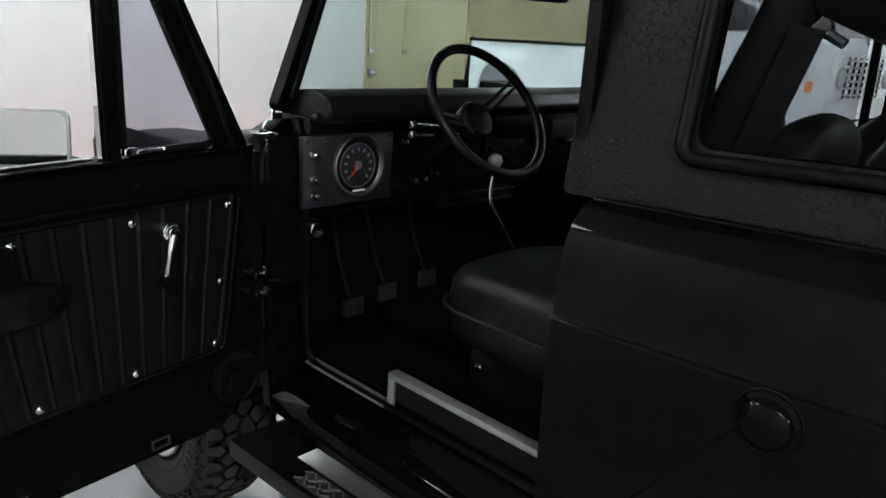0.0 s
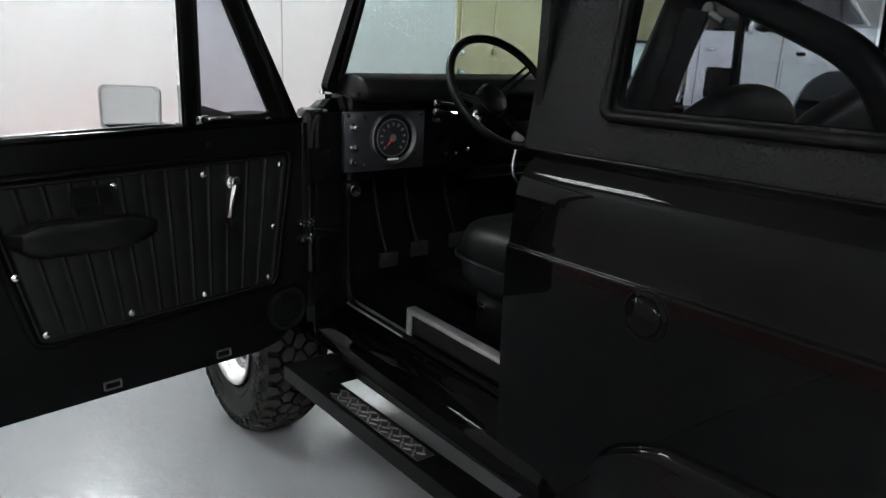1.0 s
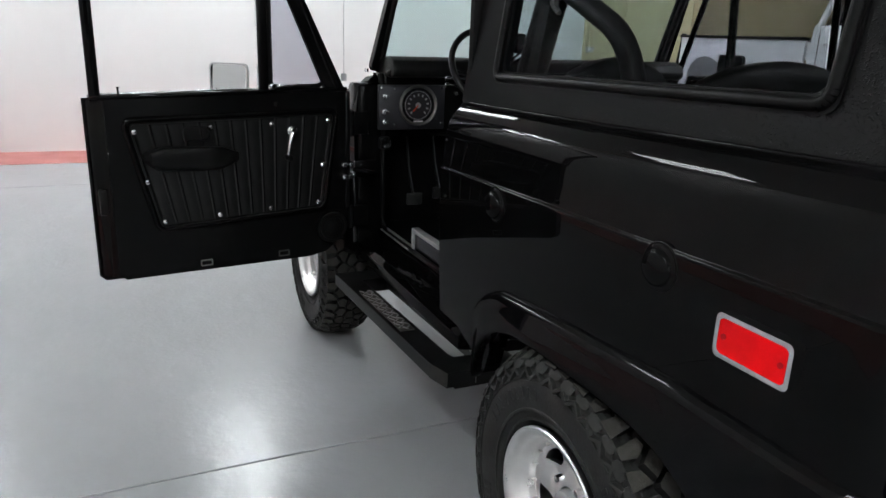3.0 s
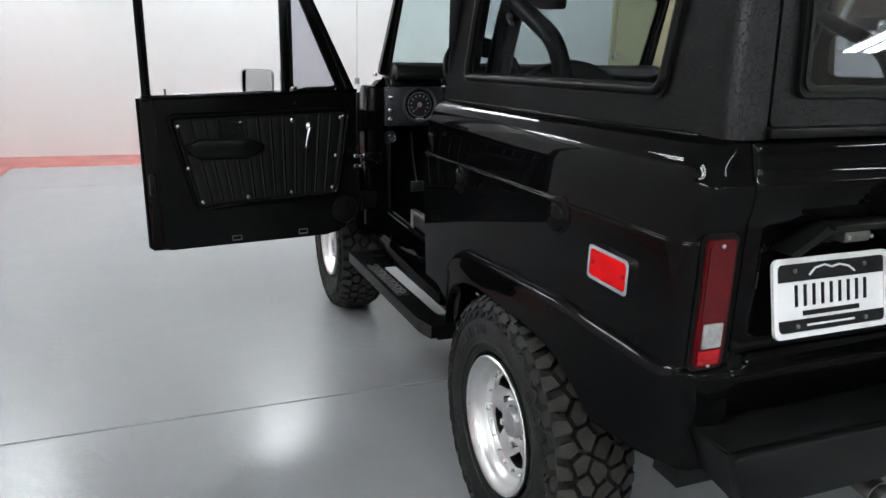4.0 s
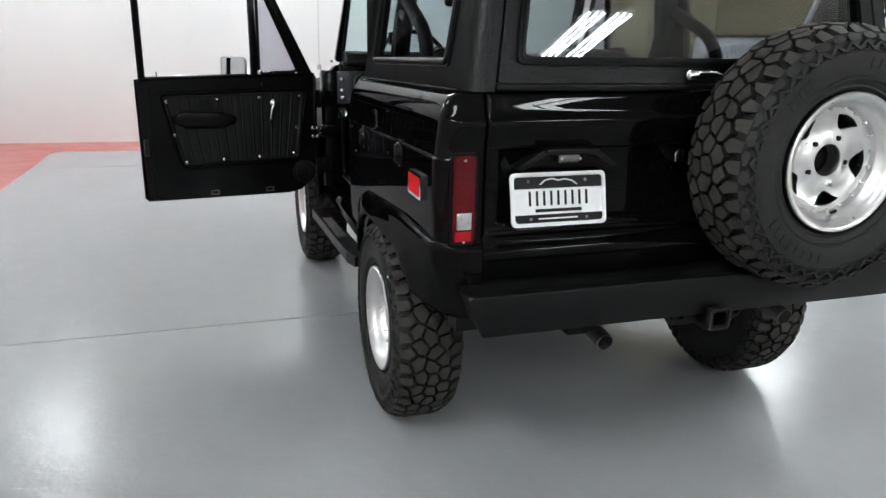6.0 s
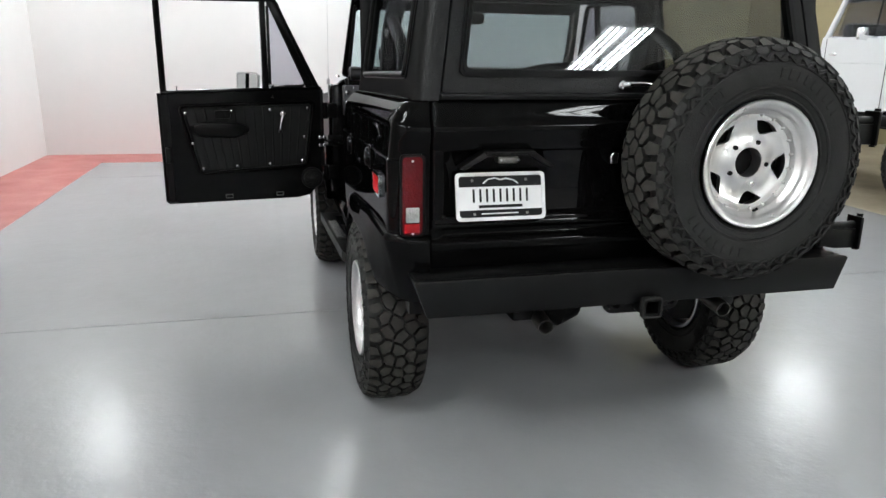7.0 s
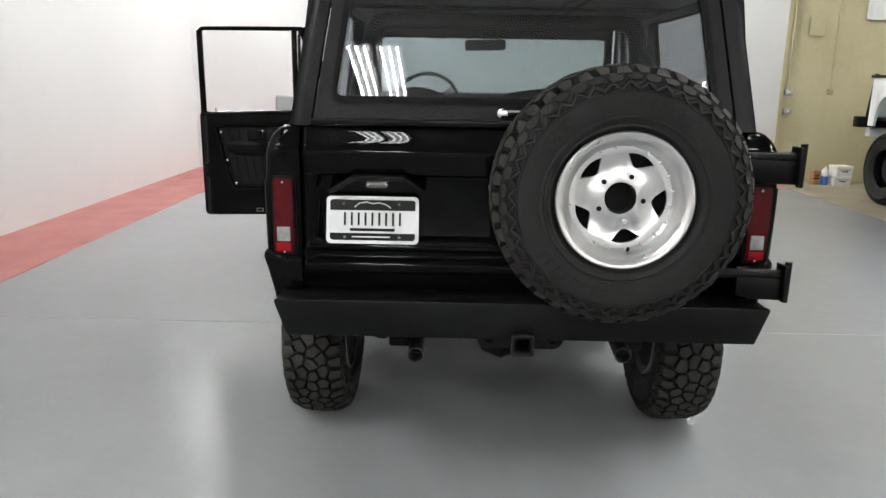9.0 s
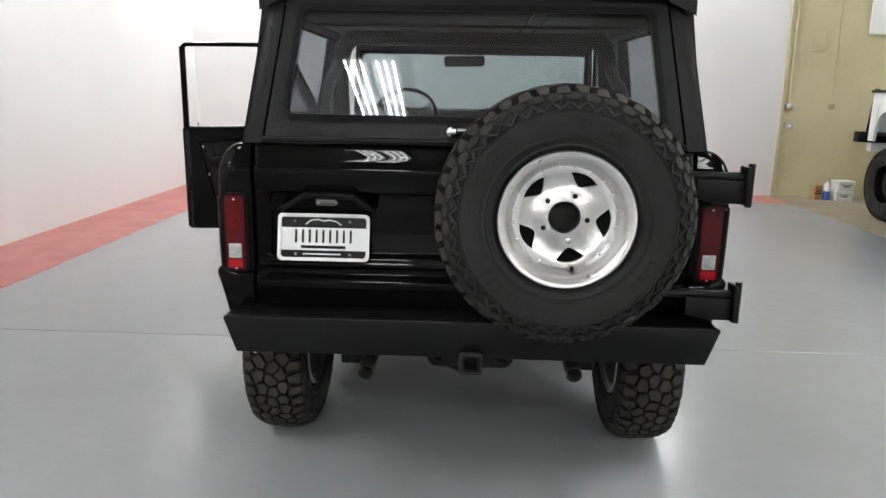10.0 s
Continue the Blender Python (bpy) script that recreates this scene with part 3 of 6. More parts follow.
for k in range(9):
    x = -0.105 + k * 0.0236
    part("blank_bar", box(B(), x + 0.0062, x + 0.0132, -0.004, -0.002, -0.019, 0.026, m=PM), M["plateblack"], plate)
part("black_band", box(B(), -0.078, 0.076, -0.004, -0.002, -0.039, -0.029, m=PM), M["plateblack"], plate)
bm = B()
tube(bm, [on_plate(u, 0.045 + v, 0.005) for u, v in ((-0.062, 0.0), (-0.045, 0.014), (-0.02, 0.018), (0.0, 0.012), (0.02, 0.016), (0.045, 0.010), (0.062, -0.002))], 0.0022, 6)
part("curved_mark", bm, M["platewhite"], plate)
for u, v in ((-0.1, 0.056), (0.09, 0.056), (-0.095, -0.06), (0.092, -0.06)):
    part("plate_bolt", disc(B(), on_plate(u, v, 0.003), PM.to_3x3() @ Vector((0, -1, 0)), 0.0050, 0.004, 12, 0.001), M["pipe"], plate)
bm = B()
prism(bm, [(-0.645, 1.105), (-0.56, 1.158), (-0.39, 1.158), (-0.315, 1.105), (-0.335, 1.100), (-0.40, 1.145), (-0.55, 1.145), (-0.625, 1.098)], "y", -0.03, 0.028, 0.003)
box(bm, -0.56, -0.39, -0.045, 0.02, 1.150, 1.160, 0.002)
bracket = part("plate_bracket", bm, M["satin"], car, "black steel plate bracket")
part("plate_lamp", box(B(), -0.515, -0.442, -0.030, 0.01, 1.118, 1.142, 0.008), M["pipe"], bracket, "small metal plate lamp")
for x in (-0.505, -0.445):
    part("lamp_screw", disc(B(), (x, -0.030, 1.130), (0, -1, 0), 0.004, 0.003, 10, 0.001), M["alu_dull"], bracket)

# tail lights, side markers, fuel caps
for s in (-1, 1):
    def put(u, v, h, s=s):
        return Vector((s * u, 0.0 - h, v))
    bm = B()
    o = rounded(0.752, 0.835, 0.880, 1.152, 0.016)
    sheet(bm, o, put, 0.006)
    lamp = part("tail_light", bm, M["seal"], car, "tall red tail light with a clear reversing lens")
    o = rounded(0.762, 0.828, 0.888, 1.143, 0.014)
    bm = B()
    ring(bm, o, inset(o, 0.005), put, 0.012)
    part("lens_rim", bm, M["redlens"], lamp)
    bm = B()
    sheet(bm, inset(o, 0.005), put, 0.014)
    part("red_lens", bm, M["redlens"], lamp)
    part("reversing_lens", box(B(), s * 0.773, s * 0.818, -0.019, -0.012, 0.93, 0.98, 0.003), M["clearlens"], lamp, "clear reversing lens")
    part("lower_lens", box(B(), s * 0.772, s * 0.822, -0.0165, -0.012, 0.895, 0.925, 0.002), M["redmid"], lamp)
    for v in (1.131, 0.893):
        part("lens_screw", disc(B(), (s * 0.795, -0.013, v), (0, -1, 0), 0.004, 0.003, 10, 0.001), M["alu_dull"], lamp)

    def side(u, v, h, s=s):
        return Vector((s * (half_width(v) + h), u, v))
    o = rounded(0.143, 0.293, 0.985, 1.062, 0.012)
    bm = B()
    ring(bm, o, inset(o, 0.008), side, 0.012)
    mark = part("side_marker", bm, M["chrome"], car, "red side marker in a chrome bezel")
    bm = B()
    sheet(bm, inset(o, 0.008), side, 0.010)
    part("lens", bm, M["redbright"], mark)
    for y in (0.162, 0.274):
        part("lens_screw", disc(B(), (s * (half_width(1.02) + 0.010), y, 1.023), (s, 0, 0), 0.005, 0.003, 10), M["redmid"], mark)

for y, z in ((1.077, 1.058), (0.451, 1.085)):
    x = -half_width(z)
    bm = B()
    lathe(bm, [(0.0001, 0.024), (0.013, 0.0236), (0.024, 0.0215), (0.031, 0.018), (0.035, 0.013), (0.0365, 0.008), (0.040, 0.0065), (0.0435, 0.005), (0.045, 0.0)], 32,
          Matrix.Translation((x + 0.002, y, z)) @ Matrix.Rotation(radians(-90), 4, "Y"))
    cap = part("fuel_cap", bm, M["paint"], car, "round black fuel filler cap")
    bm = B()
    lathe(bm, [(0.0465, 0.0), (0.047, 0.002), (0.0455, 0.003), (0.044, 0.002)], 32, Matrix.Translation((x + 0.002, y, z)) @ Matrix.Rotation(radians(-90), 4, "Y"))
    part("cap_gasket", bm, M["seal"], cap)


# ---- fender flares ----
def crease(y):
    """Height of the rear flare's crease along the body."""
    pts = ((1.146, 0.732), (1.14, 0.747), (1.12, 0.768), (1.10, 0.784), (1.05, 0.809), (1.01, 0.824), (0.7, 0.850), (0.39, 0.872), (-0.1, 0.868))
    for (y1, z1), (y0, z0) in zip(pts, pts[1:]):
        if y >= y0:
            return z0 + (z1 - z0) * (y - y0) / (y1 - y0)
    return 0.868


def flare(s, c, y_front, y_back, top):
    """A moulded flare: from a crease on the body out and down to a lip over the tyre."""
    rows = []
    n = 56
    for k in range(n + 1):
        t = k / n
        y = y_front + (y_back - y_front) * (t - 0.12 * math.sin(2 * math.pi * t) / (2 * math.pi) * 4)
        lip = max(arch_z(y, c), rear_low(y) if y < c and c < 1 else 0.55)
        e = min(1.0, max(0.0, (y_front - y) / 0.05)) ** 0.5
        hi = top + 0.018 * min(1.0, max(0.0, (c + 0.25 - y) / 0.3)) - 0.12 * max(0.0, 1 - (y_front - y) / 0.10) ** 2
        if c < 1:
            hi = crease(y)
        hi = max(hi, lip + 0.012)
        bend = max(0.0, (0.055 - y) / 0.055)
        x0 = half_width(hi) + 0.002 - tuck(y, hi) - 0.055 * (1 - math.sqrt(max(0.0, 1 - bend * bend)))
        tail = min(1.0, max(0.0, (y - y_back) / 0.10))
        out = (0.0135 + 0.022 * tail) * (0.3 + 0.7 * e)
        g = 0.020 * (0.85 + 0.15 * tail)
        row = [Vector((s * (x0 + g * u), y, hi + v)) for u, v in ((-0.4, 0.0205), (0.05, 0.0198), (0.22, 0.0184), (0.46, 0.0152), (0.70, 0.0106), (0.88, 0.0058), (0.98, 0.0), (1.02, -0.008))]
        for q in (0.3, 0.6, 0.85, 1.0):
            zq = hi - 0.008 + (lip - hi + 0.008) * q
            row.append(Vector((s * (x0 + tuck(y, hi) - tuck(y, zq) + g * 1.02 + max(out - g * 1.02, 0.0) * q ** 0.8), y, zq)))
        under = x0 + tuck(y, hi) - tuck(y, lip) + out
        row.append(Vector((s * (under - 0.006), y, lip - 0.008)))
        row.append(Vector((s * (under - 0.03), y, lip - 0.004)))
        rows.append(row)
    # closed end at the rear corner
    rows.append([Vector((p.x - s * 0.05, p.y + 0.004, p.z)) for p in rows[-1]])
    bm = B()
    grid(bm, rows)
    return part("fender_flare", bm, M["flare"], car, "glossy black wheel-arch flare", angle=75)


for s in (-1, 1):
    flare(s, AXLE_R, 1.145, 0.006, 0.853)
    flare(s, AXLE_F, 3.365, 2.39, 0.862)

# ---- rear bumper, hitch, exhaust ----
bm = B()
prism(bm, [(-0.812, 0.756), (-0.80, 0.762), (0.808, 0.762), (0.82, 0.756), (0.778, 0.636), (-0.770, 0.636)], "y", -0.132, -0.104, 0.006)
box(bm, -0.803, 0.811, -0.108, 0.03, 0.744, 0.760, 0.005)
for s in (-1, 1):
    slab(bm, [[(s * 0.809, -0.107, 0.756), (s * 0.809, 0.04, 0.756)], [(s * 0.768, -0.107, 0.640), (s * 0.774, 0.04, 0.672)]], (-s * 0.01, 0, 0))
part("rear_bumper", bm, M["satin"], car, "flat-faced black steel bumper with angled ends")
bm = B()
o = rounded(-0.032, 0.032, 0.600, 0.660, 0.008)
ring(bm, o, inset(o, 0.009), lambda u, v, h: Vector((u + 0.012, -0.165 + h, v)), 0.20)
hitch = part("tow_hitch", bm, M["satin"], car, "square black tow hitch receiver")
part("hitch_collar", ring(B(), rounded(-0.038, 0.038, 0.594, 0.666, 0.01), rounded(-0.031, 0.031, 0.601, 0.659, 0.008), lambda u, v, h: Vector((u + 0.012, -0.170 + h, v)), 0.018), M["scuffed"], hitch, "worn collar")
bm = B()
sheet(bm, rounded(-0.135, 0.155, 0.592, 0.668, 0.036), lambda u, v, h: Vector((u, -0.095 + h, v)), 0.012)
part("chain_plate", bm, M["satin"], hitch)
for x in (-0.095, 0.115):
    part("chain_loop", ring(B(), rounded(x - 0.026, x + 0.026, 0.606, 0.650, 0.020), rounded(x - 0.016, x + 0.016, 0.616, 0.640, 0.011), lambda u, v, h: Vector((u, -0.109 + h, v)), 0.014), M["satin"], hitch)
part("crossbar", box(B(), -0.36, 0.38, -0.09, -0.04, 0.64, 0.70, 0.006), M["satin"], hitch)
for s in (-1, 1):
    bm = B()
    tip = (s * 0.354 + 0.012, -0.085 if s < 0 else -0.065, 0.556 if s < 0 else 0.562)
    pts = arc([tip, (tip[0], 0.10, 0.585), (s * 0.36, 0.6, 0.56)], 6, 0.1)
    tube(bm, pts, 0.0285, 24, ends=False)
    tube(bm, pts, 0.0255, 24, ends=False)
    lathe(bm, [(0.0285, 0.0), (0.0278, 0.002), (0.0262, 0.002), (0.0255, 0.0)], 24, Matrix.Translation(tip) @ Matrix.Rotation(radians(97), 4, "X"))
    pipe = part("exhaust_pipe", bm, M["pipe"], car, "steel exhaust tip")
    part("pipe_bore", disc(B(), (tip[0], -0.02, tip[2] + 0.009), (0, -1, 0), 0.0258, 0.004, 20), M["dark"], pipe)
    part("pipe_hanger", box(B(), s * 0.345 - 0.01, s * 0.345 + 0.03, 0.03, 0.06, 0.60, 0.70, 0.004), M["satin"], pipe)

# ---- running gear seen below ----
bm = B()
tube(bm, [(-0.62, AXLE_R, 0.395), (0.62, AXLE_R, 0.395)], 0.042, 16)
tube(bm, [(-0.11, AXLE_R, 0.395), (-0.09, AXLE_R, 0.395), (0, AXLE_R, 0.395), (0.09, AXLE_R, 0.395), (0.11, AXLE_R, 0.395)], [0.045, 0.10, 0.135, 0.10, 0.045], 18)
part("rear_axle", bm, M["satin"], car)
bm = B()
tube(bm, [(-0.62, AXLE_F, 0.395), (0.62, AXLE_F, 0.395)], 0.04, 16)
tube(bm, [(0.08, AXLE_F, 0.395), (0.13, AXLE_F, 0.395), (0.2, AXLE_F, 0.395), (0.27, AXLE_F, 0.395), (0.32, AXLE_F, 0.395)], [0.045, 0.10, 0.13, 0.10, 0.045], 18)
part("front_axle", bm, M["satin"], car)
for s in (-1, 1):
    part("frame_rail", box(B(), s * 0.36, s * 0.44, -0.02, 3.43, 0.56, 0.66, 0.008), M["satin"], car)
    bm = B()
    tube(bm, [(s * 0.55, AXLE_R + 0.10, 0.30), (s * 0.50, AXLE_R + 0.18, 0.80)], 0.03, 12)
    part("shock_absorber", bm, M["satin"], car)
    bm = B()
    for k in range(4):
        box(bm, s * 0.47, s * 0.53, AXLE_R - 0.34 + 0.05 * k, AXLE_R + 0.55 - 0.08 * k, 0.47 - 0.012 * k, 0.48 - 0.012 * k)
    part("leaf_spring", bm, M["satin"], car)
part("fuel_tank", box(B(), -0.33, 0.33, 0.12, 0.42, 0.60, 0.72, 0.02), M["satin"], car)
part("floor_pan", box(B(), -0.74, 0.74, 0.04, 2.42, 0.625, 0.66), M["carpet"], car)
bm = B()
for s in (-1, 1):
    box(bm, s * 0.735, s * 0.51, 0.2, 1.1, 0.66, 0.90, 0.02)
part("wheel_tub", bm, M["paint_in"], car)


# ---- wheels ----
def narrowed(bm):
    bm.transform(Matrix.Diagonal((1, 1, 0.91, 1)))
    return bm


PITCH = 42
WALL = [(0.205, 0.100), (0.215, 0.112), (0.235, 0.124), (0.265, 0.133), (0.30, 0.136), (0.326, 0.134), (0.344, 0.129), (0.357, 0.121), (0.364, 0.111), (0.367, 0.098), (0.370, 0.06), (0.369, 0.0)]


def side_h(r):
    """How far the sidewall stands out at a radius."""
    for (r0, h0), (r1, h1) in zip(WALL[:8], WALL[1:8]):
        if r <= r1:
            return h0 + (h1 - h0) * (r - r0) / (r1 - r0)
    return 0.121 - (r - 0.357) * 0.9


def raised(bm, outline, up, shrink=0.86, side=1, mat=0):
    """A low pad on the sidewall; the outline is in (angle in pitches, radius)."""
    ca, cr = sum(p[0] for p in outline) / len(outline), sum(p[1] for p in outline) / len(outline)
    lo, hi = [], []
    for a, r in outline:
        for lst, k, d in ((lo, 1.0, -0.002), (hi, shrink, up)):
            ang, rr = (ca + (a - ca) * k) * 2 * math.pi / PITCH, cr + (r - cr) * k
            lst.append(bm.verts.new((rr * math.cos(ang), rr * math.sin(ang), side * (side_h(rr) + d))))
    bm.faces.new(hi).material_index = mat
    for i in range(len(lo)):
        j = (i + 1) % len(lo)
        bm.faces.new((lo[i], lo[j], hi[j], hi[i]))


def tyre_carcass():
    prof = WALL + [(r, -h) for r, h in WALL[-2::-1]]
    bm = B()
    lathe(bm, prof, 84)
    for z in (1, -1):
        # bead ring by the rim, a ring below the lugs, a fine ring between
        for r, wide, up in ((0.222, 0.005, 0.003), (0.246, 0.006, 0.0035), (0.3215, 0.0045, 0.0035)):
            lathe(bm, [(r - wide, z * (side_h(r - wide) - 0.001)), (r - wide * 0.5, z * (side_h(r) + up)), (r + wide * 0.5, z * (side_h(r) + up)), (r + wide, z * (side_h(r + wide) - 0.001))], 84)
        # worn raised marks, too faint to read
        for first, count, step in ((35, 9, 6.2), (215, 8, 6.6), (128, 5, 4.0), (318, 5, 4.0)):
            for k in range(count):
                a = (first + k * step) / 360 * PITCH
                wide = 0.17 if k % 3 else 0.11
                raised(bm, [(a - wide, 0.272), (a + wide, 0.272), (a + wide, 0.303), (a - wide, 0.303)], 0.0022, 0.9, z)
        # a zigzag rib round the sidewall
        n = PITCH * 2
        ribs = [[], [], [], []]
        for k in range(n):
            ang = (k / 2 + (0.25 if z > 0 else 0.0)) * 2 * math.pi / PITCH
            mid = 0.3455 if k % 2 else 0.3265
            for row, dr, up in zip(ribs, (-0.0080, -0.0042, 0.0042, 0.0080), (-0.001, 0.0100, 0.0100, -0.001)):
                row.append(Vector(((mid + dr) * math.cos(ang), (mid + dr) * math.sin(ang), z * (side_h(mid + dr) + up))))
        seen = len(bm.faces)
        grid(bm, ribs, close_v=True)
        bm.faces.ensure_lookup_table()
        for k in range(n):
            bm.faces[seen + n + k].material_index = 1
        for k in range(PITCH):
            # lugs that run from the shoulder down to the rib, deep and shallow by turns
            b = k + (0.0 if z > 0 else 0.5)
            tip = 0.3495 if k % 2 else 0.3545
            raised(bm, [(b + 0.06, 0.371), (b + 0.94, 0.371), (b + 0.93, tip + 0.003), (b + 0.74, tip - 0.003), (b + 0.26, tip - 0.003), (b + 0.07, tip + 0.003)], 0.0125, 0.88, z, 1)
            # small teeth between the rib and the ring
            raised(bm, [(b + 0.30, 0.3265), (b + 0.70, 0.3265), (b + 0.50, 0.3385)], 0.0060, 0.8, z)
    return bm


def tyre_tread():
    """All-terrain blocks: irregular many-sided pieces in four rows, each cut off midway to its neighbours, with narrow grooves between."""
    bm = B()
    rnd = random.Random(7)
    step = 2 * math.pi * 0.395 / PITCH
    seeds = []
    for k in range(PITCH):
        for row, off, ja, jw in ((0.102, 0.0, 0.04, 0.002), (0.052, 0.46, 0.20, 0.010), (0.0, 0.05, 0.22, 0.012), (-0.052, 0.55, 0.20, 0.010), (-0.102, 0.10, 0.04, 0.002)):
            wide = (0.005 if k % 2 else -0.005) * (1 if row > 0 else -1) if abs(row) > 0.08 else (0.008 if k % 2 else -0.008)
            seeds.append(((k + off + rnd.uniform(-ja, ja)) * step, row + wide + rnd.uniform(-jw, jw)))
    round_off = PITCH * step

    def cut(poly, px, pw, nx, nw):
        # keeps the side of the line that lies against the normal
        out = []
        for (ax, aw), (bx, bw) in zip(poly, poly[1:] + poly[:1]):
            da, db = (ax - px) * nx + (aw - pw) * nw, (bx - px) * nx + (bw - pw) * nw
            if da <= 0:
                out.append((ax, aw))
            if da * db < 0:
                q = da / (da - db)
                out.append((ax + (bx - ax) * q, aw + (bw - aw) * q))
        return out

    for x, w in seeds:
        poly = [(x - 0.08, -0.127), (x + 0.08, -0.127), (x + 0.08, 0.127), (x - 0.08, 0.127)]
        for x2, w2 in seeds:
            dx = (x2 - x + round_off / 2) % round_off - round_off / 2
            dw = w2 - w
            d = math.hypot(dx, dw)
            if 1e-6 < d < 0.14:
                nx, nw = dx / d, dw / d
                both = (abs(w) > 0.08) + (abs(w2) > 0.08)
                gap = (0.0042, 0.0055, 0.0105)[both]
                poly = cut(poly, x + nx * (d / 2 - gap), w + nw * (d / 2 - gap), nx, nw)
        cx, cw = sum(p[0] for p in poly) / len(poly), sum(p[1] for p in poly) / len(poly)
        lift = rnd.uniform(-0.0015, 0.0012)
        lo, hi = [], []
        for px, pw in poly:
            for lst, r, k in ((lo, 0.364, 1.0), (hi, 0.395 + lift, 0.94)):
                a, ww = (cx + (px - cx) * k) / 0.395, cw + (pw - cw) * k
                rr = r - 0.023 * (max(0.0, abs(ww) - 0.06) / 0.065) ** 1.7
                lst.append(bm.verts.new((rr * math.cos(a), rr * math.sin(a), ww)))
        bm.faces.new(hi)
        for i in range(len(lo)):
            j = (i + 1) % len(lo)
            bm.faces.new((lo[i], lo[j], hi[j], hi[i])).material_index = 1
    return bm


def rim_mesh():
    """A deep five-spoke rim: bright lip, stepped barrel, spoke disc with five curved windows and a wide centre bore."""
    bm = B()
    lathe(bm, [(0.196, -0.115), (0.205, -0.110), (0.205, -0.10), (0.186, -0.085), (0.176, -0.03), (0.176, 0.03), (0.186, 0.085), (0.200, 0.098), (0.2065, 0.105), (0.2065, 0.114),
               (0.203, 0.118), (0.196, 0.1175), (0.190, 0.113), (0.182, 0.106), (0.176, 0.092), (0.172, 0.078), (0.163, 0.071), (0.1605, 0.064), (0.158, 0.052), (0.155, 0.046)], 90)
    # spoke disc, split round the windows
    n, step = 180, 2 * math.pi / 180
    face_h = 0.048
    inner, outer = [], []
    for k in range(n):
        a = math.degrees(k * step)
        o = (a + 7 + 36) % 72 - 36
        half = 18.5
        mid = 0.1365
        if abs(o) < half:
            q = abs(o) / half
            ri = mid - 0.037 * (1 - q ** 1.9)
            ro = mid + 0.005 * (1 - q * q)
        else:
            ri = ro = mid
        inner.append((a, ri))
        outer.append((a, ro))

    def pt(a, r, h):
        return Vector((r * math.cos(radians(a)), r * math.sin(radians(a)), h))

    def hgt(r, a):
        o = (a + 7 + 36) % 72 - 36
        crown = 0.005 * max(0.0, 1 - ((abs(o) - 36) / 20) ** 2) if abs(o) > 16 else 0.0
        t = min(1, max(0, (r - 0.052) / 0.10))
        return face_h - 0.016 * math.sin(math.pi * t) ** 2 + crown * math.sin(math.pi * t)

    rows = []
    for f in (0.0, 0.12, 0.30, 0.5, 0.7, 0.88, 0.96, 1.0):
        rows.append([pt(a, 0.049 + (r - 0.049) * f, hgt(0.049 + (r - 0.049) * f, a)) for a, r in inner])
    rows.insert(0, [pt(a, 0.051, hgt(0.049, a)) for a, r in inner])
    rows[0] = [pt(a, 0.0475, face_h - 0.003) for a, r in inner]
    rows.insert(0, [pt(a, 0.047, 0.0) for a, r in inner])
    rows.append([pt(a, r - 0.002, hgt(r, a) - 0.02) for a, r in inner])
    grid(bm, rows, close_v=True)
    rows = [[pt(a, r + 0.002, hgt(r, a) - 0.02) for a, r in outer]]
    for f in (0.0, 0.4, 0.75, 1.0):
        rows.append([pt(a, r + (0.156 - r) * f, hgt(r + (0.156 - r) * f, a)) for a, r in outer])
    grid(bm, rows, close_v=True)
    return bm


TY, TR, RM = None, None, None
WHEELS = []


def wheel(at, label, spare=False):
    """A wheel about its own z axis, which points out of the vehicle."""
    global TY, TR, RM
    hub = part("wheel", disc(B(), (0, 0, -0.10), (0, 0, 1), 0.165, 0.08, 32, 0.01), M["dark"], car, label, at=at)
    if TY is None:
        TY = part("tyre", narrowed(tyre_carcass()), [M["rubber"], M["scuffed"]], hub, "black all-terrain tyre", at=at)
        TR = part("tread", narrowed(tyre_tread()), [M["tread"], M["rubber"]], hub, "chunky tread blocks", at=at, angle=30)
        RM = part("rim", rim_mesh(), M["alu"], hub, "polished five-spoke aluminium rim", at=at)
    else:
        for o, lab in ((TY, "black all-terrain tyre"), (TR, "chunky tread blocks"), (RM, "polished five-spoke aluminium rim")):
            tagged(again(o, hub, at), lab)
    for k in range(5):
        a = radians(-7 + 72 * k)
        c = at @ Vector((0.0705 * math.cos(a), 0.0705 * math.sin(a), 0.036))
        ax = at.to_3x3() @ Vector((0, 0, 1))
        if spare and k not in (4,):
            part("lug_hole", disc(B(), c, ax, 0.0075, 0.0125, 12), M["dark"], hub)
        else:
            part("lug_nut", disc(B(), c, ax, 0.0095, 0.026, 6, 0.003), M["chrome"], hub)
    # small marks round the lip step, and the valve
    for k in range(20):
        a = radians(9 + 18 * k)
        rot = at @ Matrix.Rotation(a, 4, "Z")
        part("rivet", box(B(), 0.150, 0.169, -0.0030, 0.0030, 0.044, 0.0605, 0.0012, 1, m=rot), M["alu"], hub)
    rot = at @ Matrix.Rotation(radians(-80), 4, "Z")
    part("valve", tube(B(), [rot @ Vector((0.166, 0, 0.06)), rot @ Vector((0.150, 0, 0.085))], 0.005, 8), M["seal"], hub)
    if not spare:
        part("hub_cap", disc(B(), at @ Vector((0, 0, -0.03)), at.to_3x3() @ Vector((0, 0, 1)), 0.045, 0.10, 24, 0.012), M["alu_dull"], hub)
    return hub


